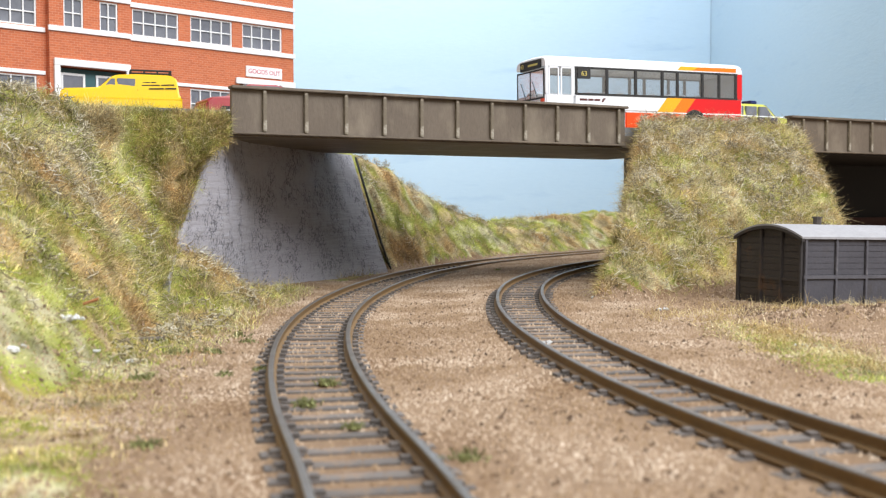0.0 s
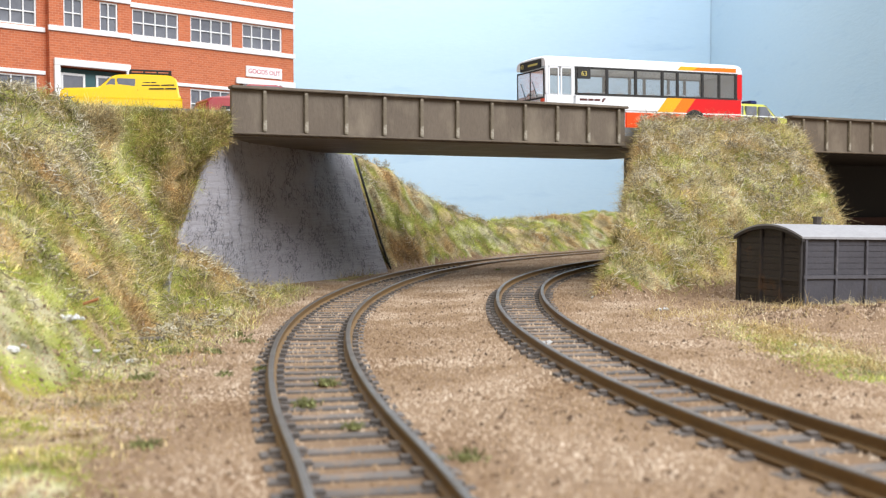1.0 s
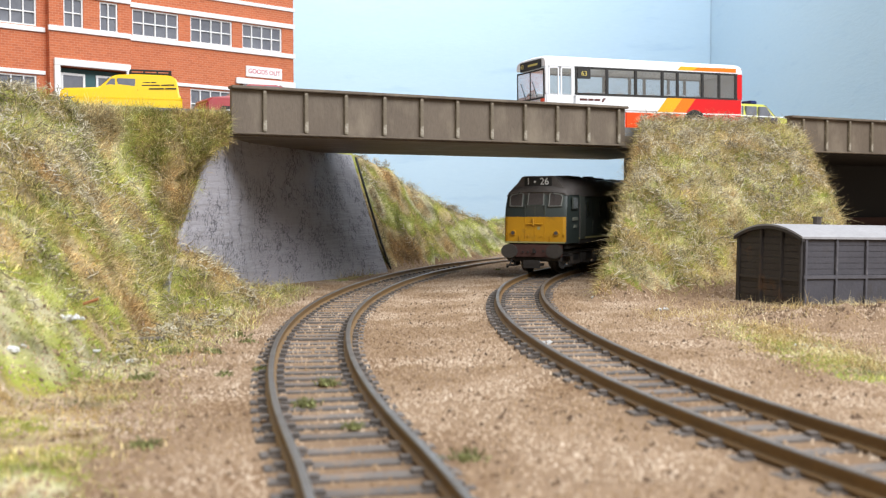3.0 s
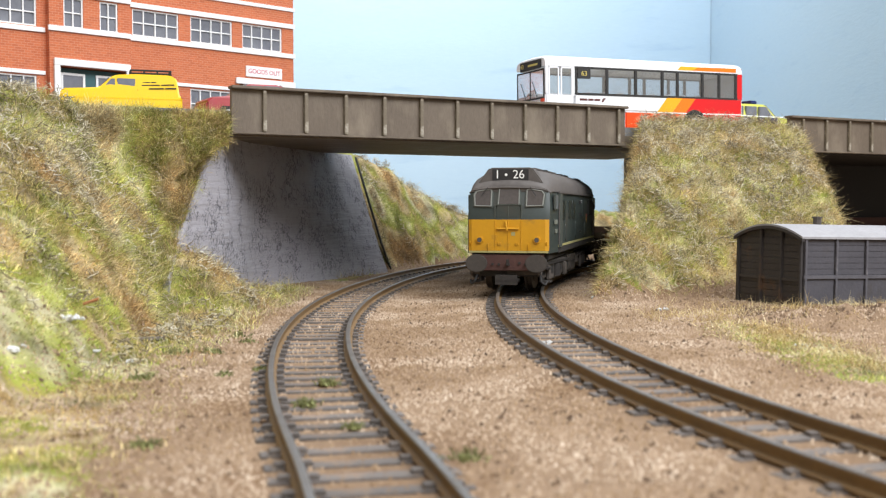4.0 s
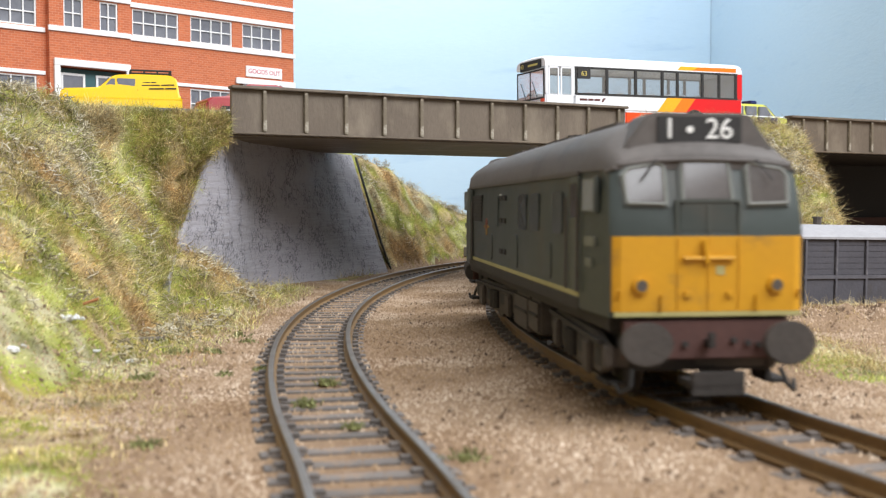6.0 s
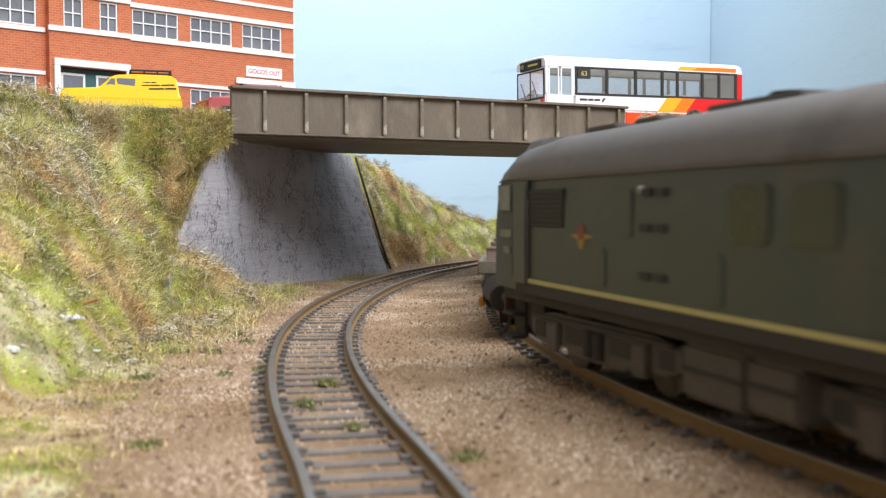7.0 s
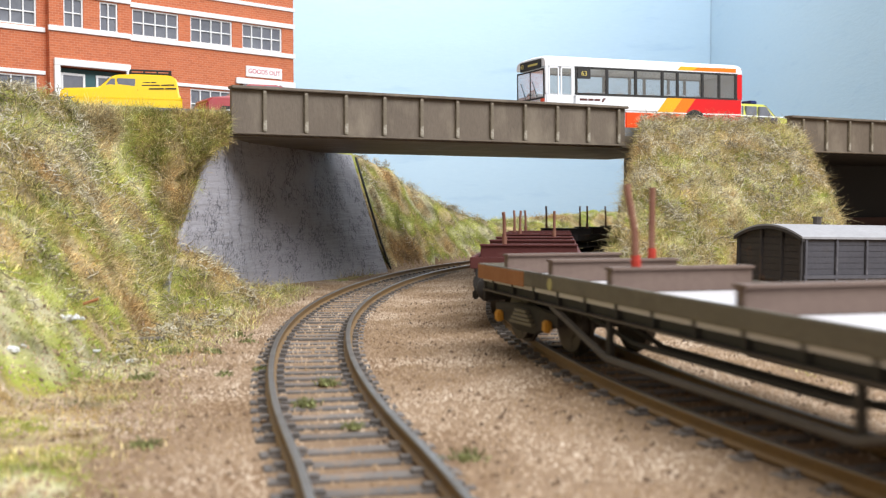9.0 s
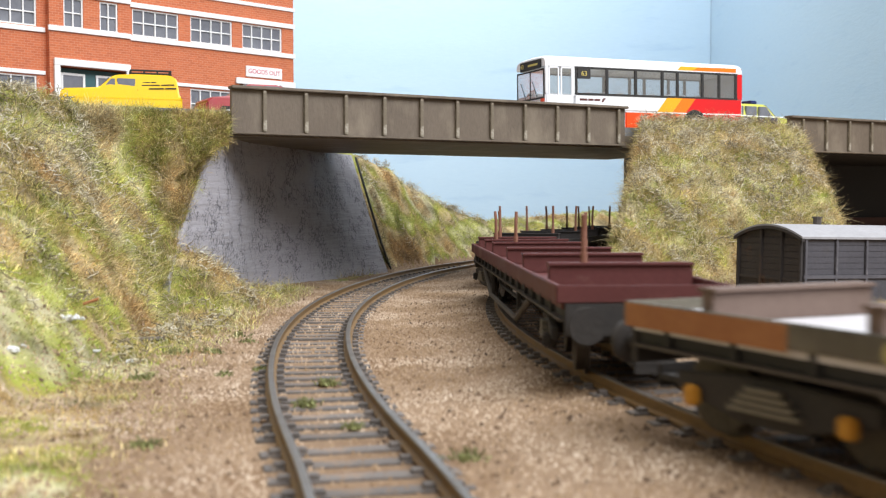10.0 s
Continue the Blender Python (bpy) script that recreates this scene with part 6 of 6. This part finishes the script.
        prism(bm, pts, s * HW - 0.25, s * HW + 0.22, "x")
        part("side_panel", bm, mat, lo, "round-cornered engine room panel", bevel=0.12)
    for s in (-1, 1):
        grille(s, -65, -45, 27.4, 34.8)
        porthole(s, 50, 59, 26.4, 34.2, M_SIDEPANE)
        for y0, y1 in ((13, 23), (27, 37)):
            porthole(s, y0, y1, 26.4, 34.2, M_SIDEPANE)
        porthole(s, -24, -16, 26.4, 34.2, M_GREEN)
        porthole(s, 4, 12, 17.6, 25.2, M_GREEN)
        porthole(s, 40, 49, 17.6, 24.6, M_GREEN)
        porthole(s, -34, -26, 17.6, 24.6, M_GREEN)
        for y in (-13, -8):
            for z in (20, 27.5, 33):
                bm = B()
                box(bm, s * HW - 0.2, s * HW + 0.35, y, y + 3.4, z, z + 1.2)
                part("grab_box", bm, M_BLACK, lo)
        bm = B()
        box(bm, s * HW - 0.2, s * HW + 0.16, -13.6, -12.4, 33.4, 34.6)
        part("inspection_plate", bm, M_TEXTWHITE, lo, "small white plate")
        # emblem as plain shapes
        bm = B()
        rod(bm, (s * (HW - 0.1), -36.6, 26.9), (s * (HW + 0.2), -36.6, 26.9), 1.5, 16)
        part("emblem", bm, M_EMBLEM, lo, "faded red top of the emblem")
        bm = B()
        rod(bm, (s * (HW - 0.1), -36.6, 25.2), (s * (HW + 0.16), -36.6, 25.2), 1.4, 16)
        prism(bm, [(-41.8, 26.2), (-36.6, 25.4), (-31.4, 26.2), (-36.6, 26.9)], s * HW - 0.1, s * HW + 0.13, "x")
        part("emblem_bar", bm, M_EMBLEMGOLD, lo, "gold bar and roundel of the emblem")
    # underframe
    bm = B()
    box(bm, -14.6, 14.6, -HL + 4, HL - 4, 11.6, ZB - 0.02)
    part("underframe", bm, M_FRAME, lo, bevel=0.2)
    for s in (-1, 1):
        for y0, y1, z0, z1 in ((-3, 14.5, 3.4, 11.6), (15, 27, 4.2, 11.6)):
            bm = B()
            box(bm, s * 9, s * 14.8, y0, y1, z0, z1)
            tank = part("tank", bm, M_BOGIE, lo, "brown dusted underslung tank", bevel=0.7)
            bm = B()
            box(bm, s * 14.8 - 0.1, s * 14.8 + 0.3, y0 + 1, y1 - 1, (z0 + z1) / 2, (z0 + z1) / 2 + 0.6)
            part("tank_strap", bm, M_FRAME, tank)
    # dark blocks added below both cabs to stand in for the shade there
    for e in (-1, 1):
        bm = B()
        box(bm, -11.5, 11.5, *sorted((e * (HL - 21), e * (HL - 3))), 5.4, 11.6)
        part("brake_rigging", bm, M_FRAME, lo, "dark block added for the shade under the cab", bevel=0.5)
    wm = wheelset_mesh(6.6)
    for y in (-37, 57):
        bm = B()
        box(bm, -12.1, 12.1, -5, 5, 6.5, 10.5)
        me = mesh_of("bogie", bm, M_BOGIE, bevel=0.3)
        bog = new("bogie", me)
        bog.parent = lo
        bog.matrix_basis = mm(0, y, 0, -3.5 if y > 0 else 3.0)
        tagged(bog, "brown dusted bogie with frame openings shown as black plates")
        out = [(-29, 9.5), (-29, 6), (-24, 4.4), (-14, 4.8), (-10, 3.4), (10, 3.4), (14, 4.8), (24, 4.4), (29, 6), (29, 9.5), (20, 10.8), (-20, 10.8)]
        for x0, x1 in ((12.2, 13.8), (-13.8, -12.2)):
            bm = B()
            prism(bm, out, x0, x1, "x")
            part("side_frame", bm, M_BOGIE, bog, bevel=0.3)
        for y0 in (-28.5, 27):
            bm = B()
            box(bm, -12.15, 12.15, y0, y0 + 1.5, 6, 9)
            part("end_bar", bm, M_BOGIE, bog, bevel=0.2)
        for s in (-1, 1):
            for yy in (-17, 17):
                bm = B()
                box(bm, s * 13.9 - 0.6 + s * 0.4, s * 13.9 + 0.6 + s * 0.4, yy - 2.6, yy + 2.6, 3.6, 9.2)
                part("axlebox", bm, M_BOGIE, bog, bevel=0.4)
            for yy in (-2, 2):
                bm = B()
                rod(bm, (s * 14.2, yy, 4.4), (s * 14.2, yy, 9.0), 1.2, 10)
                part("spring", bm, M_FRAME, bog)
            # black plates on the solid frame stand in for the dark of its openings
            for yy, hw in ((-24.5, 2.4), (-9, 3.6), (9, 3.6), (24.5, 2.4)):
                bm = B()
                box(bm, s * 13.75, s * 13.95, yy - hw, yy + hw, 5.8, 8.7)
                part("frame_hole", bm, M_BLACK, bog)
            bm = B()
            box(bm, s * 13.6, s * 14.6, -27, 27, 9.4, 10.2)
            part("brake_gear", bm, M_FRAME, bog)
        for yy in (-17, 17):
            w = piece("wheelset", wm, bog, mm(0, yy, 6.6))
            WHEELSETS.append((w, (0, yy, 6.6), 6.6))
    return lo


loco = make_loco()


def make_wagon(label, side, deck, beam, patches, yellow_boxes, posts, seed, tall):
    """A bogie bolster wagon: long flat deck, cross beams, upright stanchions, trussed frame."""
    rnd = random.Random(seed)
    wg = thing("bolster_wagon", mm(0, 0, 0), label, "wagon", "bolster wagons of the train")
    HL, HW = 112.0, 15.3
    bm = B()
    box(bm, -HW + 0.6, HW - 0.6, -HL + 0.6, HL - 0.6, 12.2, 14.9)
    part("deck", bm, deck, wg, "deck boards")
    for s in (-1, 1):
        bm = B()
        box(bm, s * HW - 0.55, s * HW + 0.55, -HL, HL, 13.3, 16.5)
        part("side_rail", bm, side, wg, "low side rail", bevel=0.2)
        bm = B()
        box(bm, s * (HW - 1.9) - 0.6, s * (HW - 1.9) + 0.6, -HL + 1, HL - 1, 11.2, 14.15)
        part("solebar", bm, M_BLACK, wg, "dark solebar", bevel=0.2)
        for i in range(15):
            bm = B()
            y = -HL + 8 + i * 14.3
            box(bm, s * (HW - 0.9) - 0.4, s * (HW - 0.9) + 0.4, y, y + 1.2, 11.3, 14.0)
            part("bracket", bm, M_BLACK, wg)
        # truss
        bm = B()
        pts = [(-64, 10.8), (-36, 3.6), (36, 3.6), (64, 10.8)]
        for (y0, z0), (y1, z1) in zip(pts[:-1], pts[1:]):
            rod(bm, (s * 14.6, y0, z0), (s * 14.6, y1, z1), 0.75, 6)
        part("truss_rod", bm, M_BOGIE, wg, "long truss rod below the frame")
        for y in (-36, 36):
            bm = B()
            box(bm, s * 14.0 - 0.5, s * 14.0 + 0.5, y - 0.9, y + 0.9, 3.4, 10.8)
            part("queen_post", bm, M_FRAME, wg, bevel=0.15)
        bm = B()
        box(bm, s * (HW - 1.0) - 0.75, s * (HW - 1.0) + 0.75, -HL + 1.2, HL - 1.2, 10.75, 11.2)
        part("solebar_flange", bm, M_BOGIE, wg, "dusty lower flange of the solebar")
        for dy, z0, z1 in ((5.5, 11.0, 7.0), (-5.5, 11.0, 6.2)):
            bm = B()
            for y0, y1, za, zb in ((-58, -30, z0, z1), (-30, 30, z1, z1), (30, 58, z1, z0)):
                rod(bm, (s * (9.0 + dy * 0.5), y0, za), (s * (9.0 + dy * 0.5), y1, zb), 0.55, 6)
            part("inner_truss", bm, M_BLACK, wg, "black inner truss bar")
        if patches:
            for e in (-1, 1):
                bm = B()
                box(bm, s * (HW + 0.56), s * (HW + 0.64), *sorted((e * (HL - 34), e * HL)), 12.9, 16.3)
                part("rust_patch", bm, M_PATCH, wg, "orange rust patch on the side rail")
            bm = B()
            rod(bm, (s * (HW + 0.5), -62, 14.6), (s * (HW + 0.68), -62, 14.6), 1.3, 12)
            part("disc_mark", bm, M_CREAM, wg, "round pale mark")
    for e in (-1, 1):
        bm = B()
        box(bm, -HW - 0.5, HW + 0.5, e * HL - 0.6, e * HL + 0.6, 13.3, 16.5)
        part("end_plank", bm, side if patches else beam, wg, "low end plank", bevel=0.2)
        bm = B()
        box(bm, -HW + 1, HW - 1, e * HL - 0.8, e * HL + 0.8, 8.2, 14.15)
        part("headstock", bm, M_FRAME, wg, "dark headstock", bevel=0.2)
        for s in (-1, 1):
            bm = B()
            rod(bm, (s * 11.2, e * HL, 10.6), (s * 11.2, e * (HL + 5.0), 10.6), 1.5, 12, 1.2)
            b_ = part("buffer", bm, M_FRAME, wg, "round dark buffer", smooth=True)
            bm = B()
            rod(bm, (s * 11.2, e * (HL + 5.0), 10.6), (s * 11.2, e * (HL + 6.0), 10.6), 3.4, 20)
            part("buffer_head", bm, M_BUFFER if patches else M_FRAME, b_, bevel=0.2, smooth=True)
        bm = B()
        box(bm, -3.6, 3.6, *sorted((e * (HL - 1), e * (HL + 9))), 3.6, 4.6)
        box(bm, -3.6, 3.6, *sorted((e * (HL + 8.2), e * (HL + 9))), 2.6, 6.2)
        part("coupler", bm, M_FRAME, wg, "dark tension-lock coupler", bevel=0.15)
        bm = B()
        box(bm, -4.2, -2.8, *sorted((e * (HL + 0.7), e * (HL + 1.2))), 12.4, 14.0)
        part("lamp_iron", bm, M_CREAM if patches else M_TEXTWHITE, wg, "small white lamp bracket")
    beams = [-95, -66, -36, 9, 47, 91]
    bm = B()
    box(bm, -HW + 1.0, HW - 1.0, -1.2, 1.2, 14.9, 18.9)
    box(bm, -HW + 0.8, HW - 0.8, -1.9, 1.9, 18.9, 19.5)
    me = mesh_of("bolster", bm, beam, bevel=0.15)
    for y in beams:
        piece("bolster", me, wg, mm(0, y, 0))
    for y, s, lean in posts:
        bm = B()
        top = (s * 11.6 + lean, y + rnd.uniform(-0.8, 0.8), tall)
        rod(bm, (s * 11.6, y, 17.0), (s * 11.6 + lean * 0.2, y, 26.0), 0.72 if patches else 0.52, 8)
        rod(bm, (s * 11.6 + lean * 0.2, y, 25.9), top, 0.7 if patches else 0.5, 8)
        st = part("stanchion", bm, M_RUST, wg, "rust brown upright stanchion")
        bm = B()
        rod(bm, (s * 11.6, y, 19.4), (s * 11.6 + lean * 0.06, y, 21.6), 0.95 if patches else 0.7, 8)
        part("socket", bm, M_REDTIP if patches else M_RUST, st, "red painted socket" if patches else "")
    for o in wg.children:
        if o.name.split(".")[0] in ("deck", "side_rail", "end_plank", "bolster", "stanchion", "rust_patch", "disc_mark", "lamp_iron"):
            o.matrix_basis = Matrix.Translation((0, 0, 0.9 * K)) @ o.matrix_basis
    wm = wheelset_mesh(6.0)
    for y in (-85, 85):
        bm = B()
        for s in (-1, 1):
            x0, x1 = (12.2, 13.6) if s > 0 else (-13.6, -12.2)
            prism(bm, [(-17, 8.6), (-17, 6.2), (-5, 3.2), (5, 3.2), (17, 6.2), (17, 8.6), (6, 9.4), (-6, 9.4)], x0, x1, "x")
        box(bm, -12.3, 12.3, -3, 3, 6, 9.6)
        bog = part("bogie", bm, M_FRAME, wg, "dark plate-frame bogie", bevel=0.3, m=mm(0, y, 0, -5.0 if y > 0 else 5.0))
        for s in (-1, 1):
            for yy in (-13, 13):
                bm = B()
                box(bm, s * 14.3 - 0.8, s * 14.3 + 0.8, yy - 1.25, yy + 1.25, 4.4, 7.1)
                part("axlebox", bm, M_AXLE if yellow_boxes else M_FRAME, bog, "ochre axlebox" if yellow_boxes else "", bevel=0.4)
            for k in range(4):
                bm = B()
                box(bm, s * 13.7 - 0.2, s * 13.7 + 0.9 * s + 0.2, -6 + k, 6 - k, 5.0 + k * 0.9, 5.7 + k * 0.9)
                part("leaf_spring", bm, M_SOLE, bog)
        for yy in (-13, 13):
            w = piece("wheelset", wm, bog, mm(0, yy, 6.0))
            WHEELSETS.append((w, (0, yy, 6.0), 6.0))
    return wg


POSTS_A = [(-36, 0.77, 1.7), (-66, -0.77, 0.2), (47, 0.77, 0.1), (47, -0.83, 0.2)]
POSTS_B = [(91, 0.62, 0.3), (9, -0.63, 0.0), (-36, 0.6, -0.3), (-66, 0.9, 0.3), (-95, 0.55, 0.4)]
POSTS_C = [(y, s, 0.3 * s) for y in (-95, -66, -36, 9, 47, 91) for s in (-1, 1)]
wagons = [
    (make_wagon("brown bolster wagon with rusty side rails and a deck coloured pale as sheen", M_SOLE, M_DECKSHEEN, M_BAUX, True, True, POSTS_A, 1, 34.6), -231),
    (make_wagon("maroon bolster wagon with rusty upright stanchions", M_MAROON, M_MAROON, M_MAROON, False, False, POSTS_B, 2, 29.0), -481),
    (make_wagon("dark bolster wagon with a row of upright stanchions", M_DARK, M_DARK, M_DARK, False, False, POSTS_C, 3, 31.0), -729),
    (make_wagon("dark bolster wagon with a row of upright stanchions", M_DARK, M_DARK, M_DARK, False, False, POSTS_C, 4, 31.0), -975),
]

# ---- what moves ----
STEPS = np.array([(x, y) for x, y, a in TRACK_R[::-1]])
RUN = np.concatenate([[0.0], np.cumsum(np.hypot(*np.diff(STEPS, axis=0).T))])


def on_track(s):
    return float(np.interp(s, RUN, STEPS[:, 0])), float(np.interp(s, RUN, STEPS[:, 1]))


def run_of(y):
    """The way along the inner track, from its far end, at which it passes y."""
    i = int(np.argmin(np.abs(STEPS[:, 1] - y) + 1e6 * (np.arange(len(STEPS)) < 400)))
    return float(RUN[i])


def rest(s, half):
    """The pose of a vehicle whose two pivots stand half before and behind s."""
    (x0, y0), (x1, y1) = on_track(s - half), on_track(s + half)
    return mm((x0 + x1) / 2, (y0 + y1) / 2, 0, math.degrees(math.atan2(y1 - y0, x1 - x0)) - 90)


def way(t):
    """How far the middle of the locomotive has come at t."""
    return float(np.interp(t, WAY_T, WAY_S))


FAR = run_of(344)
WAY_T = [0.0, 1.5, 2.0, 2.5, 3.8, 4.0, 4.5, 5.0, 5.5, 6.8, 7.0, 7.2, 7.5, 7.7, 8.0, 8.5, 9.0, 9.5, 10.0, 11.0]
WAY_S = [FAR + x for x in (-571, -411, -363, -311, -167, -145, -93, -25, 43, 163, 187, 210.5, 244.5, 267.5, 304, 360, 414, 467, 521, 627)]


def motions():
    times = [i * 0.25 for i in range(41)]
    walk(loco, [(t, rest(way(t), 51)) for t in times])
    for wagon, back in wagons:
        walk(wagon, [(t, rest(way(t) + back, 85)) for t in times])
    turns = [i / 15 for i in range(151)]
    for wheelset, (x, y, z), r in WHEELSETS:
        walk(wheelset, [(t, mm(x, y, z) @ Matrix.Rotation(-(way(t) - way(0)) / r, 4, "X")) for t in turns])


motions()
